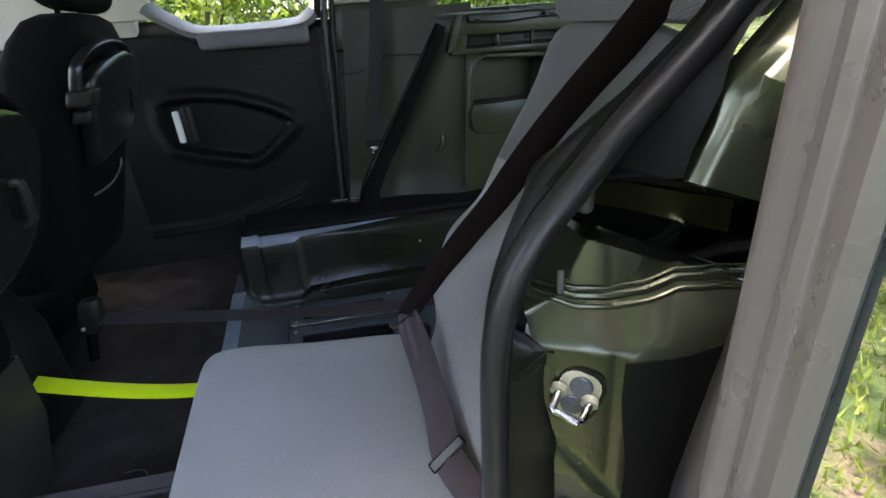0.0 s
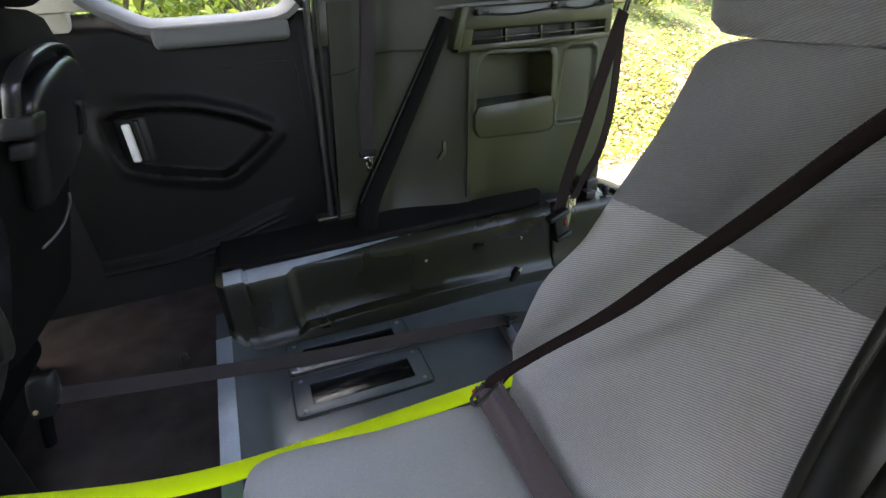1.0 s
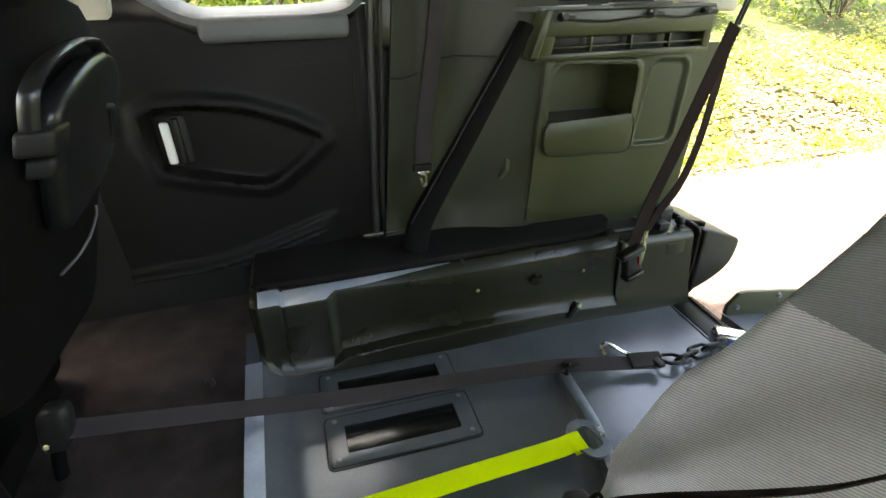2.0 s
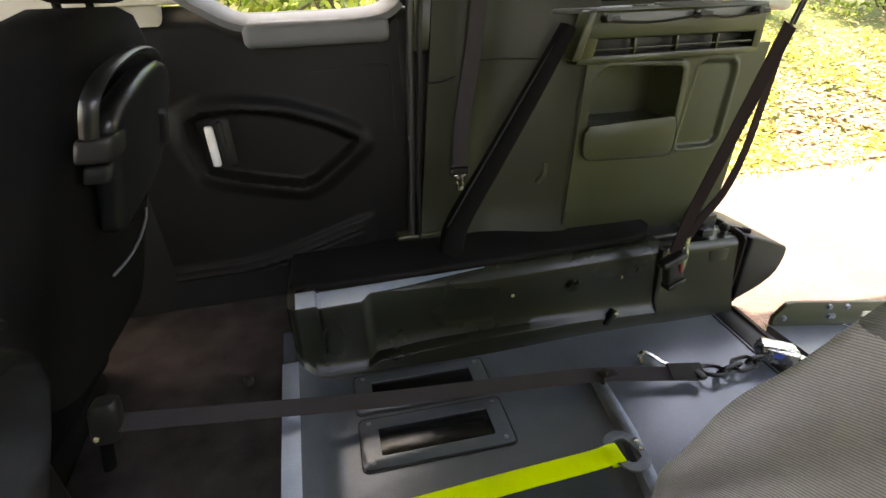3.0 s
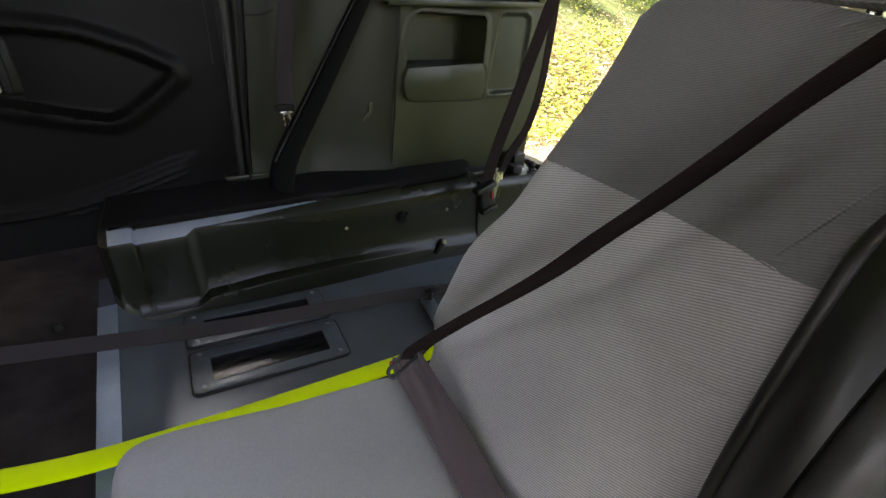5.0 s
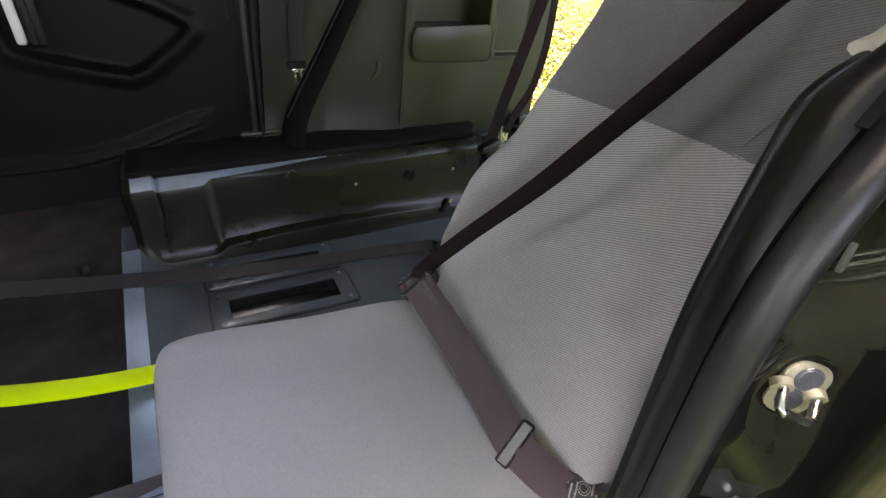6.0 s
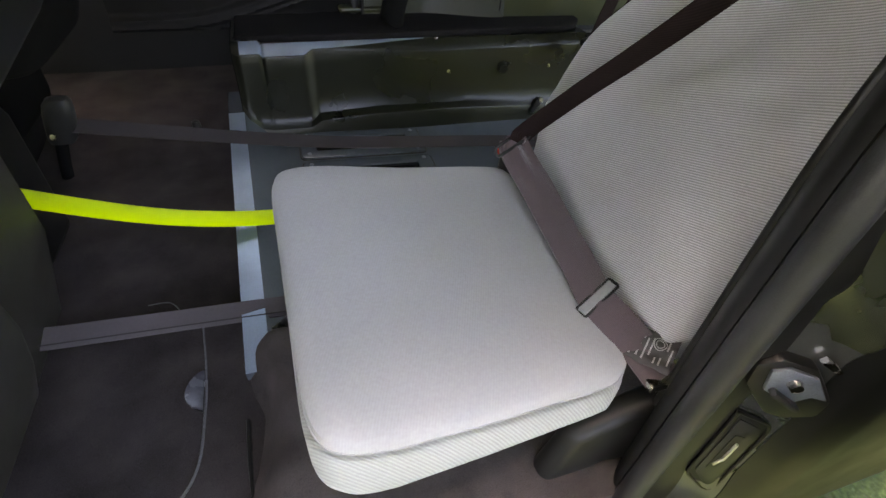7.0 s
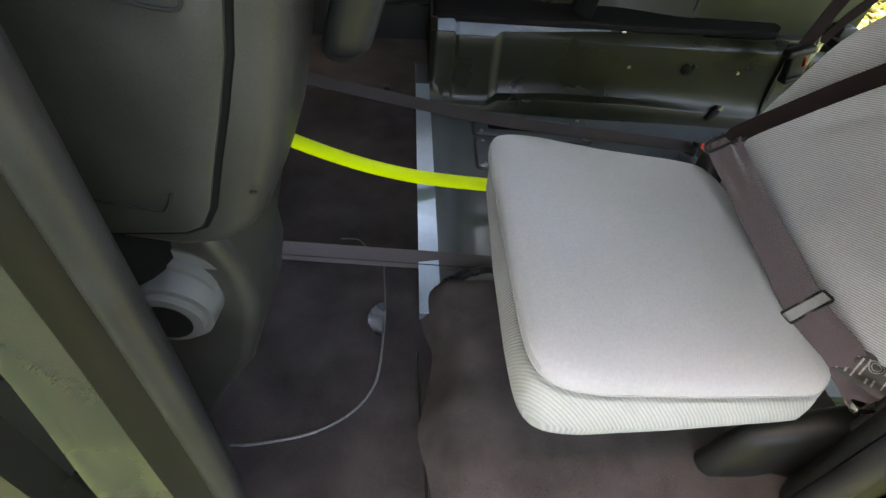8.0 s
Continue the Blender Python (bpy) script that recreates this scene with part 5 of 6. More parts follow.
part("release_button", rbox(0.310, 0.833, 0.701, 0.020, 0.012, 0.010, 0.003), RED_PL, lb, "red release button")
bx_, by_ = Vector((0.86, 0.29, 0.42)).normalized(), Vector((0.02, -0.97, -0.22)).normalized()
bz_ = -by_.cross(bx_).normalized()
bz_ = bz_ if bz_.z > 0 else -bz_
by_ = bz_.cross(bx_)
SL = Matrix(((bx_.x, by_.x, bz_.x, 0.3235), (bx_.y, by_.y, bz_.y, 0.5295), (bx_.z, by_.z, bz_.z, 0.6535), (0, 0, 0, 1)))


def frame_bar(w, h, r, m):
    o = rrect(w, h, 0.003, 3)
    return sweep([m @ Vector((a, b, 0.0)) for a, b in o + [o[0]]], circle(r, 8), tuple((m.to_3x3() @ Vector((0, 0, 1)))), closed=True)


part("slider", frame_bar(0.062, 0.016, 0.0019, SL), BLACK, lb, "black slider frame")
part("slider_plate", rbox(0, 0, 0.001, 0.056, 0.0125, 0.003, 0.001, 1, SL), mat("satin_alloy", (0.28, 0.28, 0.27), 0.5, metal=0.2, var=0.1), lb, "metal slider plate")
LM = Matrix.Translation((0.036, -0.074, -0.024)) @ SL @ pose(0, 0, 0, 0, 0, 18)


def label_pt(a, b, off=0.0):
    """A point on the crumpled label."""
    d = 0.0035 * noise.noise((a * 60, b * 45, 3)) + 0.0022 * math.sin(b * 210 + a * 90) + 0.0012 * math.sin(a * 260)
    return LM @ Vector((a, b, 0.0055 + d + off))


lab = part("care_label", sheet(label_pt, lin(-0.023, 0.023, 24), lin(-0.030, 0.030, 30), (0, 0, -0.001)), LABEL, lb, "dark crumpled label with illegible print")
PRINT = mat("faded_print", (0.36, 0.345, 0.335), 0.5, var=0.4, big=300)
for a, b, w, h in ((-0.014, 0.024, 0.010, 0.0022), (-0.013, 0.019, 0.012, 0.0022), (0.006, 0.022, 0.020, 0.0024), (0.009, 0.016, 0.014, 0.0022), (-0.009, 0.011, 0.016, 0.0024), (0.012, 0.009, 0.010, 0.0022), (-0.004, 0.004, 0.026, 0.0020), (0.002, -0.002, 0.022, 0.0020), (-0.013, -0.010, 0.010, 0.002), (-0.012, -0.016, 0.012, 0.002), (0.010, -0.020, 0.014, 0.002), (-0.004, -0.025, 0.020, 0.0018)):
    part("print_bar", sheet(lambda u, v: label_pt(a + w * u, b + h * v, 0.0006), lin(-0.5, 0.5, 8), lin(-0.5, 0.5, 3), (0, 0, -0.0004)), PRINT, lab)
for r in (0.0075, 0.0048):
    part("print_ring", sweep([label_pt(0.009 + r * math.cos(k), -0.010 + r * math.sin(k), 0.0008) for k in lin(0, 2 * math.pi, 20)], circle(0.0006, 5), tuple(LM.to_3x3() @ Vector((0, 0, 1))), closed=True), PRINT, lab)


# ---- front seats ----
SEAT_BLK = mat("black_seat_cloth", (0.0055, 0.0055, 0.0058), 0.95, var=0.3, big=8, grain=900, bump=0.5, dist=0.0006, spec=0.1)


BACKP = mat("scuffed_back_panel", (0.030, 0.0295, 0.0265), 0.42, var=0.3, big=14, grain=700, bump=0.35, dist=0.0005)


def front_seat(y0, y1, xr, label, panel):
    """A dark front seat; xr(z): the rear face."""
    cy, hy = (y0 + y1) / 2, (y1 - y0) / 2
    t = thing("front_seat", (-0.65, cy, 0.40), label, "car seat", "front seats")
    rings = []
    for z, g in [(0.70, 0.90), (0.705, 0.95), (0.725, 0.985), (0.78, 1.0), (0.95, 1.0), (1.10, 0.97), (1.20, 0.90), (1.26, 0.80), (1.30, 0.62), (1.315, 0.4)]:
        ring = []
        for i in range(40):
            a = 2 * math.pi * i / 40
            c, s = math.cos(a), math.sin(a)
            ring.append(Vector((xr(z) - 0.075 + 0.075 * math.copysign(abs(s) ** 0.5, s) * min(1, g + 0.1), cy + hy * g * math.copysign(abs(c) ** 0.35, c), z)))
        rings.append(ring)
    bk_ = part("backrest", loft(rings), SEAT_BLK, t)
    part("cushion", rbox(-0.84, cy, 0.56, 0.48, 2 * hy, 0.16, 0.05, 4), SEAT_BLK, t)
    part("base", rbox(-0.82, cy, 0.42, 0.40, 2 * hy - 0.08, 0.14, 0.02), BLACK, t)
    part("headrest", merge(rbox(xr(1.38) - 0.075, cy, 1.405, 0.10, 0.27, 0.17, 0.045, 5), cyl((xr(1.3) - 0.07, cy - 0.06, 1.27), (xr(1.3) - 0.07, cy - 0.06, 1.34), 0.006), cyl((xr(1.3) - 0.07, cy + 0.06, 1.27), (xr(1.3) - 0.07, cy + 0.06, 1.34), 0.006)), SEAT_BLK, t)
    if panel:
        pz0, pz1 = 0.765, 1.18
        part("back_panel", sheet(lambda u, v: (xr(pz0 + (pz1 - pz0) * v) + 0.004 + 0.006 * (1 - abs(2 * u - 1) ** 6) * (1 - abs(2 * v - 1) ** 8), y0 + 0.035 + (2 * hy - 0.24) * u, pz0 + (pz1 - pz0) * v), lin(0, 1, 24), lin(0, 1, 24), (-0.02, 0, 0)), BACKP, t, "dark grey hard back panel")
        groove = [(y0 + 0.035 + (2 * hy - 0.24) * 0.5 + a, 0.975 + b) for a, b in rrect(2 * hy - 0.23, 0.43, 0.05, 5)]
        part("panel_groove", sweep([(xr(z) + 0.006, y, z) for y, z in groove + [groove[0]]], circle(0.005, 8), (1, 0, 0), closed=True), BLACK, t)
        for z in (0.80, 1.00):
            part("pocket_lip", tube([(xr(z) + 0.014, y0 + 0.05, z + 0.012), (xr(z) + 0.016, y0 + 0.13, z), (xr(z) + 0.014, y0 + 0.215, z + 0.004)], 0.0035, 8, (1, 0, 0), 5), PAD_GREY, t)
    return t


fs_far = front_seat(1.24, 1.70, lambda z: -0.46 + 0.34 * (z - 0.7), "dark front seat with a folded tray on its back", False)


TRAY = [(1.284, 1.150), (1.281, 1.172), (1.308, 1.190), (1.365, 1.208), (1.441, 1.226), (1.505, 1.231), (1.545, 1.222), (1.573, 1.201), (1.587, 1.170), (1.585, 1.128), (1.576, 1.076), (1.553, 1.038), (1.502, 1.010), (1.395, 0.987), (1.350, 0.978), (1.335, 0.99), (1.318, 1.06)]
RIM = [(1.262, 1.150), (1.259, 1.192), (1.268, 1.211), (1.297, 1.228), (1.339, 1.240), (1.411, 1.250), (1.470, 1.250), (1.520, 1.243), (1.560, 1.225)]
PADM = mat("tray_plastic", (0.012, 0.0128, 0.014), 0.30, var=0.15, grain=900, bump=0.2, dist=0.0003, spec=0.6)


def tray_back(t, dy, dz, face, hem):
    """A folded tray with a raised hoop on the rear of a seat back; face(z): the seat's rear face."""
    def lean(bm):
        for v in bm.verts:
            v.co += Vector((face(v.co.z + dz), dy, dz))
        return bm
    tr = part("tray", lean(prism(TRAY, "x", 0.004, 0.046, 0.016, 4)), PADM, t, "folded black seat-back tray")
    part("hoop", lean(sweep(spline([(0.020, y, z) for y, z in RIM], 5), [(a * 0.7, b * 1.5) for a, b in circle(0.009, 10)], (1, 0, 0))), PADM, t, "rounded hoop above the tray")
    part("latch", lean(tube([(0.046, 1.498, 1.142), (0.056, 1.502, 1.137), (0.056, 1.524, 1.088), (0.046, 1.527, 1.080)], 0.006, 8, (0, 1, 0), 4)), GREY_PL, tr, "small satin latch")
    part("latch_slot", lean(prism([(1.508, 1.135), (1.520, 1.132), (1.536, 1.090), (1.526, 1.086)], "x", 0.044, 0.048, 0)), BLACK, tr)
    part("hinge", lean(merge(rbox(0.025, 1.285, 1.139, 0.05, 0.065, 0.036, 0.008, 3), rbox(0.020, 1.305, 1.098, 0.04, 0.045, 0.030, 0.008, 3))), GREY_PL, t, "dark tray hinge")
    if hem:
        part("pocket_hem", lean(tube([(0.030, 1.508, 0.962), (0.034, 1.497, 0.945), (0.036, 1.455, 0.922), (0.036, 1.400, 0.912), (0.030, 1.335, 0.909)], 0.003, 8, (1, 0, 0), 6)), PAD_GREY, t, "pale hem of the seat-back pocket")


tray_back(fs_far, 0.0, 0.0, lambda z: -0.46 + 0.34 * (z - 0.7), True)
fs_near = front_seat(0.475, 1.01, lambda z: -0.425 + 0.05 * (z - 0.7), "near front seat with a scuffed grey back panel and recliner knob", True)
tray_back(fs_near, -0.785, -0.060, lambda z: -0.306 + 0.335 * (z - 0.791), False)
KNOB = mat("mid_grey_plastic", (0.125, 0.130, 0.128), 0.34, var=0.2, grain=900, bump=0.3)
kn = part("recliner_knob", merge(cyl((-0.447, 0.560, 0.652), (-0.447, 0.497, 0.645), 0.056, 32, 0.049, 0.008)), KNOB, fs_near, "grey round recliner knob")
part("knob_recess", cyl((-0.447, 0.512, 0.645), (-0.447, 0.4955, 0.644), 0.022, 24, 0.030), BLACK, kn)
part("knob_collar", cyl((-0.445, 0.60, 0.668), (-0.446, 0.527, 0.660), 0.068, 32, 0.062, 0.012), KNOB, fs_near)
sl = lambda z, dx: (-0.318 + 0.335 * (z - 0.791) + dx, z)
SHELL = [(-0.62, 0.80), (-0.451, 0.786), (-0.42, 0.778), (-0.382, 0.772), (-0.350, 0.776), (-0.325, 0.788), (-0.304, 0.812), (-0.292, 0.84)] + [(-0.277, 0.88), (-0.263, 0.937), (-0.253, 0.992)] + [sl(z, -0.004) for z in (1.06, 1.15, 1.24)] + [(-0.20, 1.30), (-0.24, 1.32), (-0.50, 1.32)]
PANEL = [(-0.60, 0.805), (-0.432, 0.798), (-0.369, 0.801), (-0.353, 0.808), (-0.341, 0.828), (-0.328, 0.868), (-0.311, 0.916), (-0.298, 0.957)] + [sl(z, -0.041) for z in (1.0, 1.10, 1.20)] + [(-0.24, 1.26), (-0.48, 1.27)]
part("side_panel", prism(SHELL, "y", 0.476, 0.60, 0.022, 4), BACKP, fs_near, "scuffed hard plastic side panel")
part("inset_panel", prism(PANEL, "y", 0.469, 0.480, 0.005, 2), mat("inset_panel_plastic", (0.030, 0.031, 0.028), 0.38, var=0.3, big=16, grain=700, bump=0.3, dist=0.0004), fs_near, "dark inset panel")
part("panel_seam", sweep([(x, 0.4765, z) for x, z in PANEL + [PANEL[0]]], circle(0.0042, 8), (0, 1, 0), closed=True), STAYP, fs_near, "dark groove round the inset panel")
part("pocket_edge", tube([(-0.50, 0.466, 0.850), (-0.445, 0.466, 0.841), (-0.385, 0.466, 0.829), (-0.373, 0.466, 0.833), (-0.366, 0.467, 0.846)], 0.0014, 8, (0, 1, 0), 4), GREY_PL, fs_near)
part("pocket_edge", tube([(-0.42, 0.466, 1.000), (-0.357, 0.466, 0.990), (-0.322, 0.466, 0.985), (-0.315, 0.467, 0.992)], 0.0014, 8, (0, 1, 0), 4), GREY_PL, fs_near)
part("scuff_mark", rbox(-0.304, 0.474, 0.845, 0.006, 0.003, 0.003, 0.001), GREY_PL, fs_near, "small chip in the plastic")
part("hinge_cover", prism([(-0.62, 0.75), (-0.42, 0.765), (-0.385, 0.74), (-0.362, 0.68), (-0.360, 0.62), (-0.372, 0.56), (-0.392, 0.50), (-0.435, 0.44), (-0.50, 0.33), (-0.62, 0.33)], "y", 0.535, 0.70, 0.020, 4), BACKP, fs_near, "dark moulded hinge cover")
part("side_shell", loft([[Vector((x, y, z)) for x, y in ((-0.60 + k, 0.54), (-0.50 + k, 0.62), (-0.44 + k, 0.80), (-0.44 + k, 0.97), (-0.75, 0.97), (-0.75, 0.54))] for z, k in ((0.34, -0.05), (0.45, -0.02), (0.56, 0.01), (0.70, 0.012))]), BACKP, fs_near)
for y, z in ((0.80, 0.44), (0.585, 0.40), (0.87, 0.55)):
    part("screw", cyl((-0.49, y, z), (-0.478, y - 0.002, z), 0.006, 10), BLACK, fs_near)

# ---- near doorway: rear jamb ----
SEAL = [(0.330, 0.362, 0.30), (0.337, 0.362, 0.465), (0.340, 0.362, 0.66), (0.343, 0.362, 0.82), (0.347, 0.362, 0.94), (0.360, 0.362, 1.005), (0.386, 0.362, 1.055), (0.422, 0.363, 1.095), (0.460, 0.364, 1.135), (0.505, 0.366, 1.175), (0.555, 0.368, 1.225), (0.60, 0.37, 1.30), (0.64, 0.375, 1.42), (0.66, 0.38, 1.60), (0.66, 0.38, 1.75)]
jamb = thing("door_jamb", (0.42, 0.35, 0.28), "dark painted rear door jamb with rubber seal and side trim", "door jamb", kind="structure")
part("seal", sweep(spline(SEAL, 6), [(a * 1.0, b * 1.15) for a, b in circle(0.0135, 14)], (0, 1, 0)), RUBBER, jamb, "black hollow rubber door seal")
TRIM_IN = [(0.372, 0.30), (0.374, 0.465), (0.374, 0.66), (0.374, 0.82), (0.376, 0.93), (0.386, 1.0), (0.400, 1.06), (0.414, 1.097), (0.455, 1.117), (0.50, 1.130), (0.55, 1.168), (0.61, 1.26), (0.66, 1.40), (0.70, 1.6), (0.70, 1.75)]
tr1 = spline([(x - 0.004, y + 0.016, z + 0.008) for x, y, z in SEAL], 6)
tr2 = spline([(x, 0.418, z) for x, z in TRIM_IN], 6)
part("inner_trim", sheet(lambda u, v: Vector(tr1[u]).lerp(Vector(tr2[u]), v) + Vector((-0.012 * math.sin(math.pi * v) * (1 - 0.6 * v), 0.0, 0.008 * math.sin(math.pi * v))), list(range(len(tr1))), lin(0, 1, 10), (0.014, 0, -0.006)), BLACK, jamb, "black textured inner pillar trim")
part("trim_roll", sweep(tr2, circle(0.006, 10), (0, 1, 0)), BLACK, jamb)
cr = [p for p in tr2 if p.x > 0.462 and p.z < 1.72]
part("upper_trim", sweep([p + Vector((0.003, 0.004, 0.007)) for p in cr], [(a * 0.9, b * 1.5) for a, b in circle(0.0065, 10)], (0, 1, 0)), CREAM, jamb, "cream upper pillar trim")
# outer jamb: seal flange, striker facet, shoulder under the runner, body side


def seal_x(z):
    return interp(z, [(p[2], p[0]) for p in SEAL])


def face_y(x, z):
    """Depth of the painted jamb over the doorway plane."""
    y = interp(x, [(0.36, 0.366), (0.384, 0.366), (0.390, 0.361), (0.398, 0.357), (0.452, 0.331), (0.459, 0.326), (0.468, 0.321), (0.50, 0.309), (0.54, 0.304), (1.4, 0.302)])
    d = 0.838 - 1.25 * (x - 0.41)
    y += 0.012 * smooth(d, d - 0.045, z) * smooth(0.55, 0.46, x) * (1 - smooth(0.50, 0.42, z) * 0.5)
    zc = 0.944 + 0.24 * max(0, x - 0.462)
    y += (max(0.300, 0.357 - 0.42 * (x - 0.398)) - y) * smooth(zc - 0.012, zc + 0.008, z) * smooth(0.37, 0.40, x)
    soft = 0.004 + 0.020 * smooth(0.46, 0.58, x)
    zl = interp(x, LIP_Z)
    r = min(z, zl) - zc
    y += 1.0 * (0.0 if r < -soft else (r + soft) ** 2 / (4 * soft) if r < soft else r)
    y += 0.22 * max(0, z - zl)
    y -= 0.016 * smooth(0.405, 0.380, x) * smooth(0.985, 1.02, z)
    return min(y, 0.386)


JAMB_TOP = [(0.38, 1.085), (0.428, 1.085), (0.44, 1.052), (0.494, 1.029), (0.558, 0.999), (0.611, 0.975), (0.8, 0.96), (1.4, 0.95)]
LIP_Z = [(0.376, 1.012), (0.386, 1.000), (0.405, 0.988), (0.43, 0.981), (0.46, 0.981), (0.49, 0.988), (0.515, 0.999), (0.54, 1.002), (0.60, 1.000)]


def jamb_pt(u, v):
    """u: across from the flange to the rear, v: upwards."""
    z = 0.30 + 0.78 * v
    x = 0.386 + (0.24 * min(1, u / 0.8) + 0.7 * max(0, u - 0.8) / 0.2)
    z = 0.30 + (interp(x, JAMB_TOP) - 0.30) * v
    x0 = max(0.386 - 0.010 * smooth(0.96, 1.01, z), seal_x(z) + 0.006)
    x = x0 + (0.24 * min(1, u / 0.8) + 0.7 * max(0, u - 0.8) / 0.2)
    return (x, face_y(x, z), z)




def facet_l(z):
    """Where the black flange ends on the striker facet."""
    return interp(z, [(0.28, 0.412), (0.70, 0.411), (0.78, 0.409), (0.82, 0.407), (0.855, 0.399), (0.885, 0.393), (0.92, 0.392), (0.935, 0.395), (0.945, 0.394), (0.962, 0.366), (1.0, 0.366)])


def flange_pt(u, v):
    z = 0.28 + 0.682 * v
    x0, x1 = seal_x(z) + 0.008, facet_l(z)
    return (x0 + (x1 - x0) * u, 0.370 + (face_y(x1, z) - 0.0030 - 0.370) * smooth(0.0, 1.0, u), z)


part("seal_flange", sheet(flange_pt, lin(0, 1, 12), lin(0, 1, 70), (0.001, 0.003, 0)), BLACK, jamb, "black flange behind the seal")


def panel_pt(u, v):
    x = 0.4565 + 0.20 * u + 2.6 * max(0.0, u - 0.8)
    z = 0.30 + (0.944 + 0.24 * max(0, x - 0.462) - 0.010 - 0.30) * v
    x += 0.008 * smooth(0.90, 0.80, z) * (1 - u)
    return (x, face_y(x, z) - 0.0016, z)


# added black sheet: the paint's dark reflection drawn as a colour
part("side_cover", sheet(panel_pt, lin(0, 1, 24), lin(0, 1, 60), (0.0005, 0.0012, 0)), mat("dark_mirror_black", (0.008, 0.0085, 0.0085), 0.45, var=0.3, big=9, grain=900, bump=0.15, spec=0.3), jamb, "black sheet over the jamb imitating the dark door card mirrored there")
part("flange_upper", sheet(lambda u, v: (seal_x(0.90 + 0.20 * v) + 0.004 + 0.034 * u, 0.389 - 0.002 * u, 0.90 + 0.20 * v), lin(0, 1, 4), lin(0, 1, 20), (0.001, 0.006, 0)), BLACK, jamb)
part("jamb_face", sheet(jamb_pt, lin(0, 0.8, 80) + lin(0.84, 1, 4), lin(0.60, 1, 110), (0.002, 0.012, 0)), PAINT, jamb, "dark metallic painted jamb")
# same paint as the upper jamb; mirrored sky is put in as a greyer colour
part("lower_jamb", sheet(jamb_pt, lin(0, 0.8, 60) + lin(0.84, 1, 4), lin(0, 0.60, 70), (0.002, 0.012, 0)), mat("sky_greyed_paint", (0.095, 0.098, 0.092), 0.30, metal=0.6, var=0.15, big=12, grain=900, bump=0.1, coat=0.3), jamb, "lower jamb, the same paint greyed to imitate mirrored sky")
# upper body side above the runner: black moulding, painted strip, dark side glass


def strip_l(z):
    return max(interp(z, [(1.07, 0.508), (1.10, 0.520), (1.13, 0.532), (1.20, 0.540)]), seal_x(z) + 0.040)


def strip_r(z):
    return max(interp(z, [(1.07, 0.592), (1.13, 0.590), (1.20, 0.580)]), seal_x(z) + 0.075)


part("upper_moulding", sheet(lambda u, v: (seal_x(1.06 + 0.70 * v) + 0.012 + (strip_l(1.06 + 0.70 * v) - seal_x(1.06 + 0.70 * v) - 0.012) * u, 0.374 - 0.026 * u * u, 1.092 + 0.668 * v), lin(0, 1, 10), lin(0, 1, 30), (0, 0.01, 0)), BLACK, jamb, "black moulding along the seal")
part("painted_strip", sheet(lambda u, v: (strip_l(1.088 - 0.022 * u + 0.67 * v) - 0.001 + (strip_r(1.088 + 0.67 * v) - strip_l(1.088 + 0.67 * v)) * u, 0.352 - 0.006 * math.sin(min(1, u * 6) * 1.57) - 0.042 * u, 1.088 - 0.022 * u + 0.67 * v), lin(0, 1, 24), lin(0, 1, 30), (0, 0.01, 0)), PAINT, jamb, "narrow painted strip beside the side glass")
part("quarter_glass", sheet(lambda u, v: (strip_r(1.06 + 0.70 * v) - 0.004 + (1.2 - strip_r(1.06 + 0.70 * v)) * u, 0.306 - 0.004 * min(1, u * 8), 1.06 + 0.70 * v), [0, 0.02, 0.06, 0.12, 0.3, 1], lin(0, 1, 20), (0, 0.006, 0)), mat("dark_tinted_glass", (0.008, 0.009, 0.008), 0.06, var=0.1, bump=0.0, spec=0.7, coat=1.0), jamb, "dark tinted side glass")
# runner channel with its pocket
run = thing("door_runner", (0.6, 0.33, 1.05), "glossy black sliding-door runner channel along the body side", "door runner", kind="structure")
GL2 = mat("glossy_black_paint", (0.006, 0.006, 0.006), 0.10, var=0.2, bump=0.05, coat=0.8)


def run_z(x, k):
    """Heights of the channel's lower (k = 0) and upper (k = 1) edges."""
    lo = interp(x, [(0.43, 1.055), (0.436, 1.052), (0.494, 1.027), (0.558, 0.9975), (0.611, 0.973), (0.8, 0.96), (1.3, 0.95)])
    hi = interp(x, [(0.426, 1.096), (0.483, 1.088), (0.540, 1.072), (0.602, 1.057), (0.8, 1.045), (1.3, 1.035)])
    return lo + (hi - lo) * k


rx_ = [0.430 + 0.83 * (i / 40) ** 1.5 for i in range(41)]
part("channel_back", sheet(lambda u, v: (rx_[u], 0.384 + 0.003 * math.sin(math.pi * v), run_z(rx_[u], v)), list(range(41)), lin(0, 1, 6), (0, 0.006, 0)), GL2, run)
part("upper_lip", sweep([(x, 0.368 - 0.020 * smooth(0.45, 0.64, x), run_z(x, 1) + 0.004) for x in rx_], [(-0.016, -0.003), (-0.004, -0.004), (0.008, -0.003), (0.012, 0.003), (0.0, 0.008), (-0.016, 0.006)], (0, 0, 1)), GL2, run)
part("lower_lip", sweep([(x, 0.374 - 0.018 * smooth(0.45, 0.64, x), run_z(x, 0) - 0.003) for x in rx_], [(-0.018, -0.004), (0.014, -0.005), (0.018, 0.003), (0.014, 0.006), (0.0, 0.003), (-0.018, 0.002)], (0, 0, 1)), GL2, run)
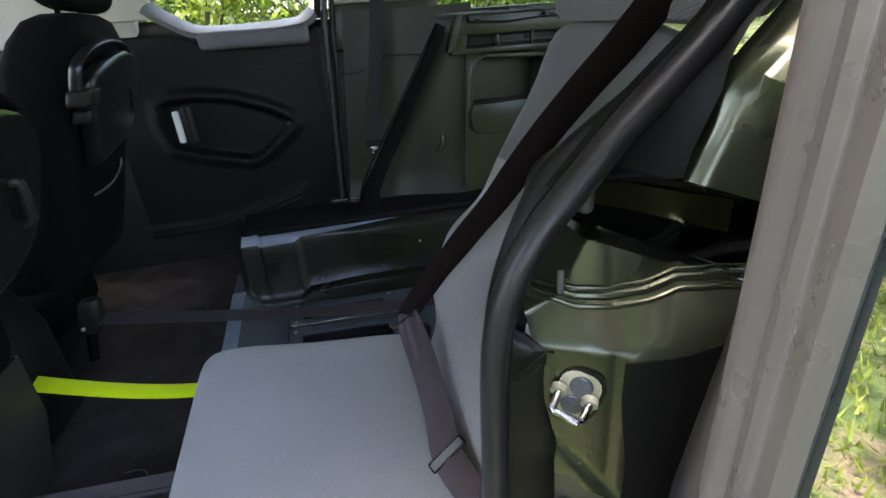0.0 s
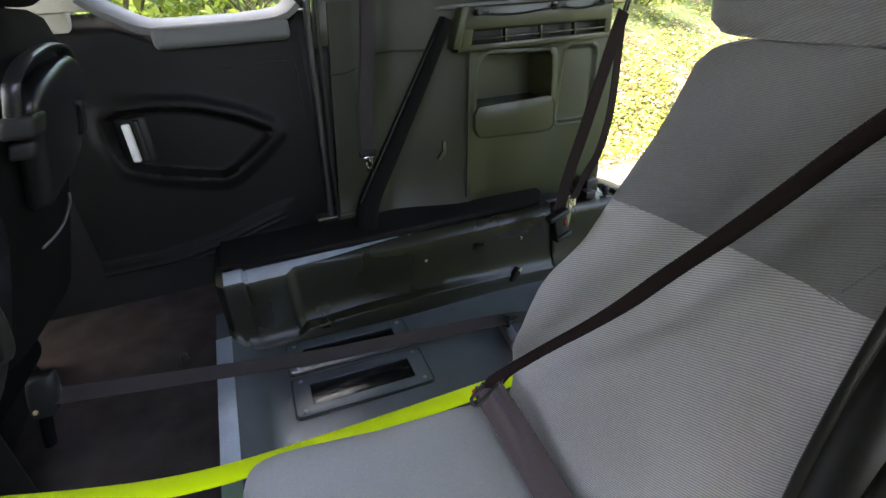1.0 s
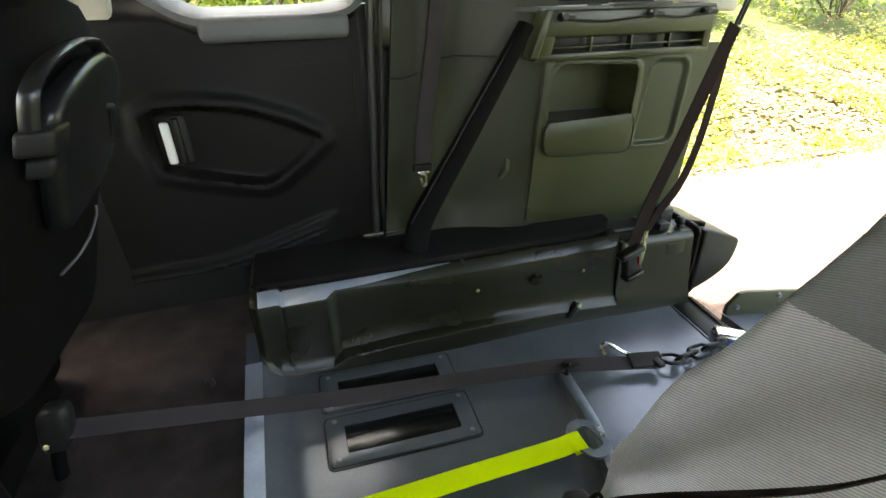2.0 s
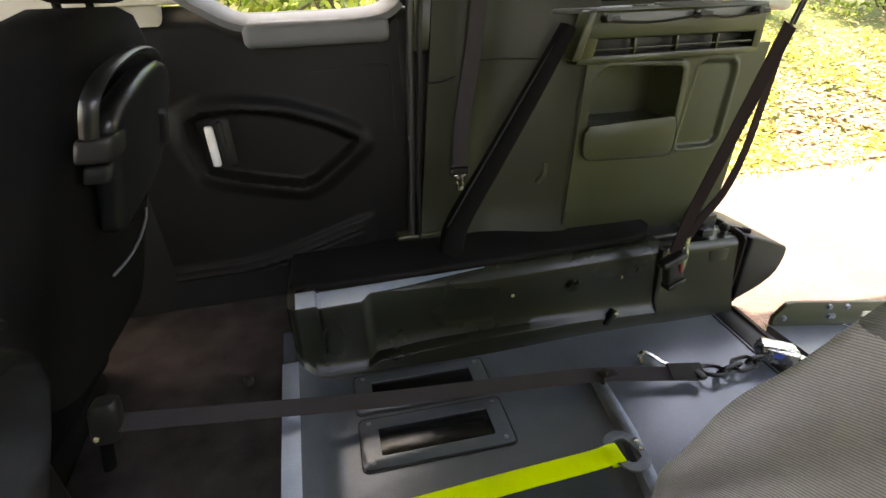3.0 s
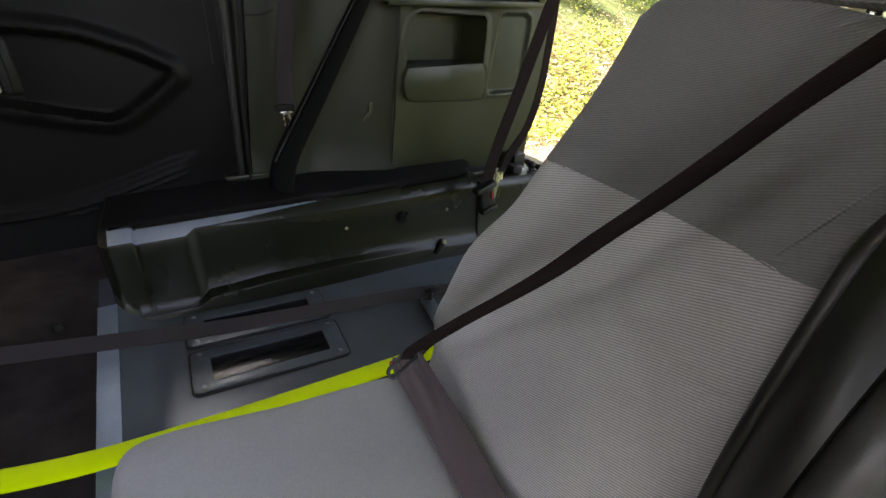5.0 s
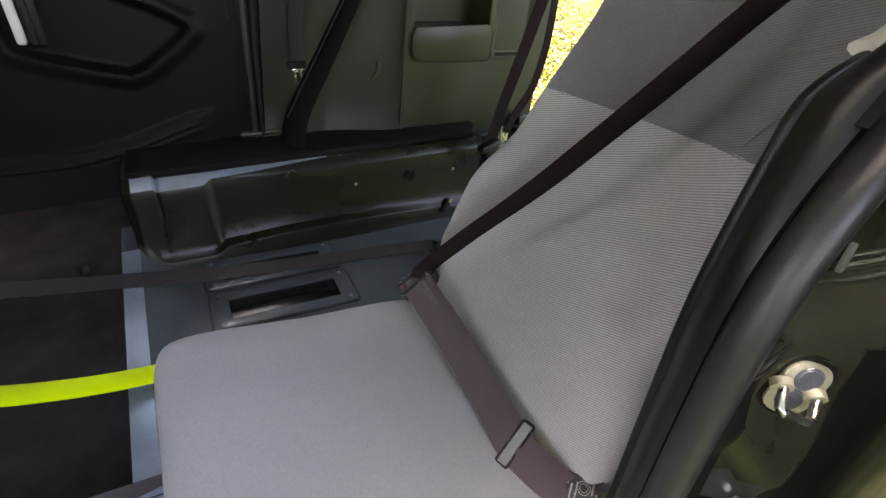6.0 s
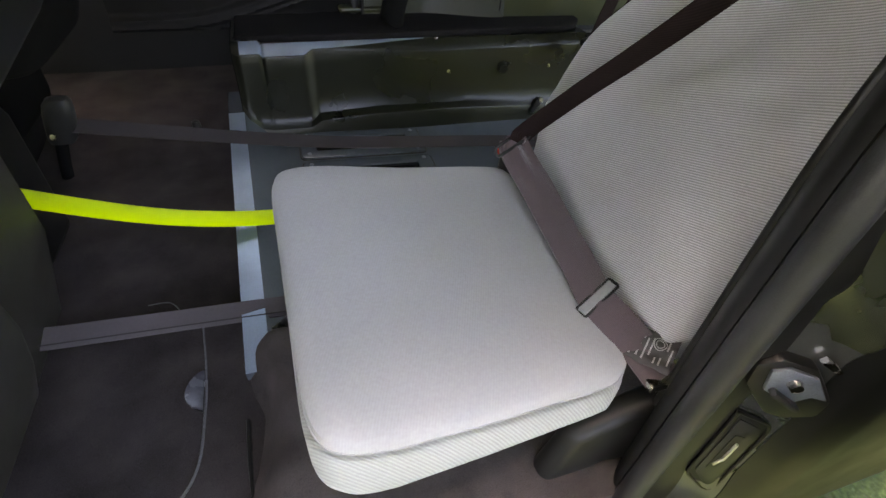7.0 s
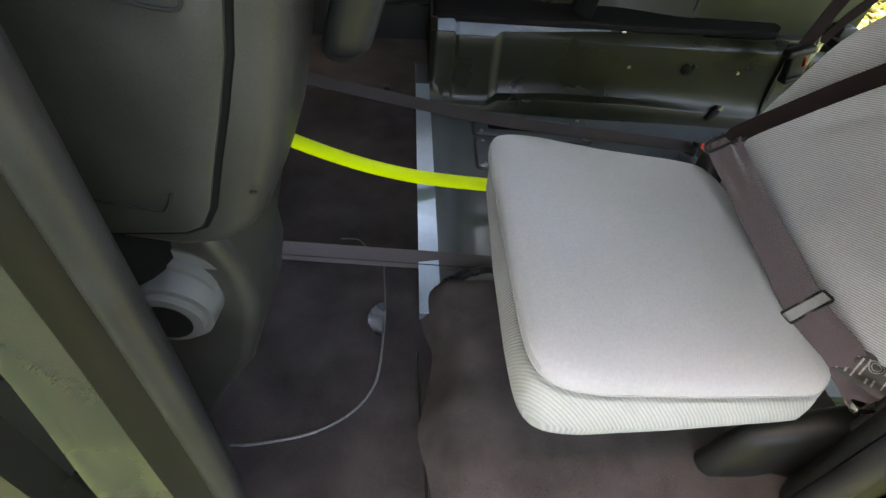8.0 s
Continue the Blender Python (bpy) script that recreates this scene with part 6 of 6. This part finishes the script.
# the olive of the mirrored ground is put into the plate's colour
part("roller_plate", sheet(lambda u, v: (0.440 + 0.150 * u, 0.380 - 0.004 * u, run_z(0.440 + 0.150 * u, 0.48 + 0.42 * v)), lin(0, 1, 12), lin(0, 1, 3), (0, 0.003, 0)), mat("ground_olive_plate", (0.34, 0.33, 0.15), 0.38, metal=1.0, var=0.2, big=20, grain=500), run, "reflective plate in the runner")
part("runner_bolt", cyl((0.535, 0.378, run_z(0.535, 0.50)), (0.535, 0.368, run_z(0.535, 0.50)), 0.004, 12), STEEL, run)
part("end_stop", rbox(0.436, 0.374, 1.076, 0.013, 0.014, 0.024, 0.006, 3), PAD_GREY, run, "pale end stop")
# folded lips along the edge of the runner pocket
for k, (dz, r) in enumerate(((0.0, 0.0036), (-0.0075, 0.0024), (0.0075, 0.0020))):
    lx_ = lin(0.378, 0.60, 44)
    part("pocket_lip", sweep([(x, face_y(x, interp(x, LIP_Z) + dz) - 0.0015, interp(x, LIP_Z) + dz) for x in lx_], [(a * 1.2, b) for a, b in circle(r, 8)], (0, 1, 0)), PAINT, run, "folded painted lip")
part("pocket_clip", rbox(0.404, 0.352, 1.014, 0.005, 0.004, 0.022, 0.001), PAD_GREY, run, "small grey clip in the pocket")

# striker
st = thing("door_striker", (0.425, 0.345, 0.89), "zinc-plated door striker bolted to the jamb", "striker")
nrm = Vector((-0.52, -0.84, 0.10)).normalized()
tx = Vector((0.84, -0.52, 0)).normalized()
tz = nrm.cross(tx) * -1
if tz.z < 0:
    tz = -tz
SM = Matrix(((tx.x, tz.x, nrm.x, 0.4185), (tx.y, tz.y, nrm.y, 0.3445), (tx.z, tz.z, nrm.z, 0.897), (0, 0, 0, 1))) @ Matrix.Scale(0.66, 4) @ Matrix.Rotation(radians(-18), 4, "Z")
octo = [(a + 0.003, b) for a, b in rrect(0.058, 0.076, 0.022, 5)]


def plate(poly, z0, z1, m, bev=0.0):
    bm = prism(poly, "z", z0, z1, bev)
    bmesh.ops.transform(bm, matrix=m, verts=bm.verts)
    return bm


part("gasket", plate([(a * 1.16 + 0.001, b * 1.13) for a, b in octo], -0.004, 0.002, SM), BLACK, st)
part("base_plate", plate(octo, 0.002, 0.006, SM, 0.001), ZINC, st, "yellowish zinc base plate")
for a, b in ((0.004, 0.017), (0.002, -0.016)):
    part("screw", merge(cyl(SM @ Vector((a, b, 0.006)), SM @ Vector((a, b, 0.0095)), 0.0115, 18, 0.010, 0.001), cyl(SM @ Vector((a, b, 0.0092)), SM @ Vector((a, b, 0.0102)), 0.004, 6)), DARK_METAL, st)
lp = [SM @ Vector(p) for p in ((-0.022, 0.004, 0.004), (-0.022, -0.002, 0.016), (-0.024, -0.018, 0.030), (-0.020, -0.021, 0.033), (0.014, -0.021, 0.033), (0.019, -0.018, 0.030), (0.022, -0.002, 0.016), (0.022, 0.004, 0.004))]
part("loop", sweep(lp, circle(0.0040, 10), tuple(nrm.cross(Vector((0.3, 0.2, 0.9))))), STEEL, st, "bright steel loop")
part("pin_collar", merge(cyl(SM @ Vector((-0.022, 0.003, 0.005)), SM @ Vector((-0.0225, -0.002, 0.014)), 0.008, 14), cyl(SM @ Vector((0.022, 0.003, 0.005)), SM @ Vector((0.0225, -0.002, 0.014)), 0.008, 14)), ZINC, st)
part("drain_hole", cyl(SM @ Vector((0.026, 0.004, 0.0055)), SM @ Vector((0.026, 0.004, 0.0066)), 0.003, 10), BLACK, st)
solid("wire_clip", merge(tube([(0.366, 0.356, 0.925), (0.378, 0.352, 0.936), (0.392, 0.350, 0.946), (0.399, 0.352, 0.942)], 0.0014, 8, (0, 1, 0), 4), tube([(0.366, 0.356, 0.925), (0.364, 0.355, 0.916), (0.374, 0.352, 0.920), (0.386, 0.350, 0.934)], 0.0014, 8, (0, 1, 0), 4)), BLACK, "black wire clip on the door jamb", "clip")

# lower latch and contact plate
def on_facet(x, z, off=0.0):
    return Matrix(((0.9187, 0, -0.395, x - 0.395 * off), (-0.395, 0, -0.9187, face_y(x, z) - 0.9187 * off), (0, 1, 0, z), (0, 0, 0, 1)))


SM2 = on_facet(0.432, 0.682)
lt = thing("lower_latch", (0.43, 0.35, 0.68), "dark lower door guide with a bolt on the jamb", "door latch")
HOUS = [(-0.050, 0.036), (-0.028, 0.048), (0.010, 0.038), (0.030, 0.014), (0.050, -0.012), (0.050, -0.040), (0.020, -0.050), (-0.004, -0.044), (-0.034, -0.010), (-0.046, 0.004)]
part("housing", plate(HOUS, -0.004, 0.014, SM2, 0.004), BLACK, lt)
part("face_plate", plate([(-0.036, 0.034), (-0.020, 0.041), (0.012, 0.030), (0.038, -0.004), (0.020, 0.000), (0.002, -0.016), (-0.030, 0.004)], 0.014, 0.019, SM2, 0.0015), DARK_METAL, lt, "dark steel face plate")
part("rib", plate([(-0.028, 0.006), (0.008, -0.018), (0.012, -0.012), (-0.024, 0.012)], 0.018, 0.028, SM2, 0.002), GREY_PL, lt)
part("bolt", cyl(SM2 @ Vector((-0.008, 0.020, 0.018)), SM2 @ Vector((-0.008, 0.020, 0.026)), 0.0075, 12, 0.006), STEEL, lt)
part("tab", plate([(0.010, 0.044), (0.034, 0.030), (0.037, 0.034), (0.014, 0.050)], 0.004, 0.010, SM2), STEEL, lt)
SM3 = on_facet(0.434, 0.530)
cp = thing("contact_plate", (0.434, 0.35, 0.53), "black rectangular door contact plate with a bright pin", "contact plate")
QUAD = [(-0.022, 0.092), (0.012, 0.078), (0.022, 0.070), (0.027, 0.055), (0.029, -0.090), (0.022, -0.100), (0.012, -0.096), (-0.016, -0.066), (-0.022, -0.054)]
part("plate", plate(QUAD, -0.002, 0.004, SM3, 0.001), BLACK, cp)
part("raised_rim", sweep([SM3 @ Vector((a, b, 0.0045)) for a, b in QUAD + [QUAD[0]]], circle(0.0022, 8), tuple(SM3.to_3x3() @ Vector((0, 0, 1))), closed=True), BLACK, cp)
part("inner_panel", plate([(a * 0.72 + 0.001, b * 0.86) for a, b in QUAD], 0.0035, 0.006, SM3, 0.001), GREY_PL, cp)
part("slot", plate([(-0.006, -0.036), (0.006, -0.034), (0.006, 0.044), (-0.006, 0.046)], 0.0055, 0.0068, SM3), BLACK, cp)
part("pin", merge(plate([(0.0012, -0.012), (0.0045, -0.010), (0.0045, 0.030), (0.0015, 0.030)], 0.0065, 0.0105, SM3, 0.001), plate([(-0.0045, -0.024), (-0.001, -0.026), (0.004, -0.012), (0.001, -0.008)], 0.0065, 0.0095, SM3, 0.001)), ZINC, cp, "pale bent contact pin")

# the near sliding door, slid back along the body
nd = thing("door_2", (0.9, 0.17, 0.35), "open sliding door slid back along the dark metallic body", "car door", kind="structure")


def streaked(m, colours, across, along):
    """Streaks of colour down a painted edge, standing for what it mirrors."""
    n, l = m.node_tree.nodes, m.node_tree.links
    tc, mp, nz, cr_ = n.new("ShaderNodeTexCoord"), n.new("ShaderNodeMapping"), n.new("ShaderNodeTexNoise"), n.new("ShaderNodeValToRGB")
    mp.inputs["Scale"].default_value = (across, across, along)
    nz.inputs["Scale"].default_value, nz.inputs["Detail"].default_value = 1.0, 6
    l.new(tc.outputs["Object"], mp.inputs["Vector"])
    l.new(mp.outputs[0], nz.inputs["Vector"])
    for k, c in enumerate(colours):
        pos = 0.30 + 0.40 * k / (len(colours) - 1)
        e = cr_.color_ramp.elements[k] if k < 2 else cr_.color_ramp.elements.new(pos)
        e.position, e.color = pos, (*c, 1)
    l.new(nz.outputs[0], cr_.inputs[0])
    l.new(cr_.outputs[0], n["Principled BSDF"].inputs["Base Color"])
    return m


# reflections in the door edge are painted as streak colours
EDGE = streaked(mat("mirror_streaked_edge", (0.105, 0.108, 0.112), 0.32, metal=0.4, var=0.14, big=40, grain=900, bump=0.12, coat=0.3), ((0.082, 0.088, 0.084), (0.100, 0.104, 0.107), (0.104, 0.100, 0.099), (0.094, 0.101, 0.096), (0.118, 0.124, 0.130)), 90.0, 0.8)
SKIN = mat("polished_dark_paint", (0.62, 0.63, 0.62), 0.02, metal=1.0, var=0.03, big=5, grain=1500, bump=0.0)
SKIN.node_tree.links.remove(SKIN.node_tree.nodes["Principled BSDF"].inputs["Roughness"].links[0])
SKIN.node_tree.nodes["Principled BSDF"].inputs["Roughness"].default_value = 0.015
part("outer_skin", sheet(lambda u, v: (0.392 + 0.85 * u, 0.128 - 0.012 * math.sin(math.pi * v * 0.9) + 0.01 * v * v, 0.36 + 1.30 * v), lin(0, 1, 16), lin(0, 1, 24), (0, 0.012, 0)), SKIN, nd, "dark metallic outer skin")
part("front_edge", loft([[Vector((x, y, z)) for x, y in ((0.386, 0.120), (0.383, 0.127), (0.387, 0.137), (0.393, 0.143), (0.392, 0.149), (0.396, 0.156), (0.404, 0.160), (0.402, 0.170), (0.408, 0.182), (0.418, 0.190), (0.428, 0.191), (0.436, 0.186), (0.42, 0.135))] for z in lin(0.36, 1.66, 12)]), EDGE, nd, "grey front edge of the door with reflections painted as streaks")
part("inner_card", prism([(0.395, 0.40), (1.22, 0.40), (1.22, 1.28), (0.466, 1.28), (0.430, 1.09), (0.404, 0.945), (0.396, 0.80)], "y", 0.160, 0.205, 0.012, 3), GREY_PL, nd, "dark grey inner card")
part("edge_strip", sweep([(0.449, 0.203, 1.048), (0.450, 0.203, 1.056), (0.456, 0.203, 1.10), (0.468, 0.203, 1.18), (0.486, 0.203, 1.28)], [(a * 1.5, b) for a, b in circle(0.0085, 12)], (0, 1, 0)), WHITE_PL, nd, "pale plastic edge strip")

# near front pillar
pb = thing("front_pillar", (-0.45, 0.33, 0.30), "pale green painted front door pillar with a black seal", "pillar", kind="structure")
part("seal", sweep(spline([(-0.395, 0.365, 0.33), (-0.372, 0.365, 0.50), (-0.366, 0.365, 0.70), (-0.365, 0.365, 0.90), (-0.362, 0.365, 1.10), (-0.355, 0.367, 1.40), (-0.35, 0.37, 1.74)], 6), circle(0.015, 12), (0, 1, 0)), RUBBER, pb, "black door seal")


def pillar_x(z):
    return -0.399 - 0.013 * smooth(0.90, 0.50, z)


part("flange", sheet(lambda u, v: (-0.376 + (pillar_x(0.31 + 1.42 * v) + 0.376) * u, 0.366 - 0.020 * u * u, 0.31 + 1.42 * v), lin(0, 1, 8), lin(0, 1, 20), (-0.002, 0.008, 0)), BLACK, pb, "black flange beside the seal")
PALE = mat("pale_green_paint", (0.050, 0.056, 0.042), 0.25, metal=0.3, var=0.12, big=8, grain=500, bump=0.05, coat=0.5)
part("painted_edge", sheet(lambda u, v: (pillar_x(0.31 + 1.42 * v) + 0.001 - (0.038 + 0.022 * smooth(0.85, 0.5, 0.31 + 1.42 * v)) * u, 0.350 - 0.016 * math.sin(u * 1.57), 0.31 + 1.42 * v), lin(0, 1, 10), lin(0, 1, 24), (-0.004, 0.01, 0)), PALE, pb, "pale green painted pillar edge")
part("outer_side", sheet(lambda u, v: (pillar_x(0.31 + 1.42 * v) - 0.036 - 0.022 * smooth(0.85, 0.5, 0.31 + 1.42 * v) - 0.20 * u, 0.337 + 0.016 * min(1, 8 * u), 0.31 + 1.42 * v), [0, 0.03, 0.06, 0.10, 0.125, 0.3, 0.6, 1], lin(0, 1, 20), (-0.004, 0.012, 0)), PAINT_DK, pb)

# ---- carpet details ----
solid("carpet_flap", sheet(lambda u, v: (-0.226 - 0.028 * math.sin(math.pi * v) ** 0.6 * u, 0.690 + 0.080 * v, 0.362 + 0.006 * u), lin(0, 1, 6), lin(0, 1, 18), (0, 0, -0.002)), mat("dark_glossy_vinyl", (0.05, 0.052, 0.065), 0.25, var=0.2, big=30), "small grey flap showing through a slit in the carpet", "flap")
solid("loose_wire", tube([(-0.232, 0.87, 0.372), (-0.224, 0.77, 0.363), (-0.224, 0.69, 0.356), (-0.230, 0.60, 0.357), (-0.262, 0.545, 0.358), (-0.32, 0.508, 0.359), (-0.40, 0.49, 0.359), (-0.44, 0.488, 0.359)], 0.0022, 8, (0, 0, 1), 8), mat("grey_wire_sheath", (0.11, 0.11, 0.115), 0.25), "thin grey wire lying on the carpet", "wire")
# black tube laid along the carpet seam to draw the shade in it
solid("carpet_gap", tube([(-0.158, 0.660, 0.356), (-0.157, 0.60, 0.353), (-0.153, 0.53, 0.352), (-0.146, 0.46, 0.356), (-0.143, 0.40, 0.362)], 0.0035, 8, (0, 0, 1), 8), BLACK, "black tube drawn for the shade where two pieces of carpet meet", "gap", kind="structure")
solid("carpet_thread", tube([(-0.33, 0.94, 0.379), (-0.29, 0.935, 0.381), (-0.265, 0.90, 0.376)], 0.0012, 6, (0, 0, 1), 6), PAD_GREY, "loose pale thread on the carpet", "thread")
solid("floor_clip", merge(cyl((-0.264, 1.555, 0.42), (-0.264, 1.555, 0.456), 0.014, 12, 0.010, 0.003)), GREY_PL, "small grey floor clip by the metal lip", "clip")
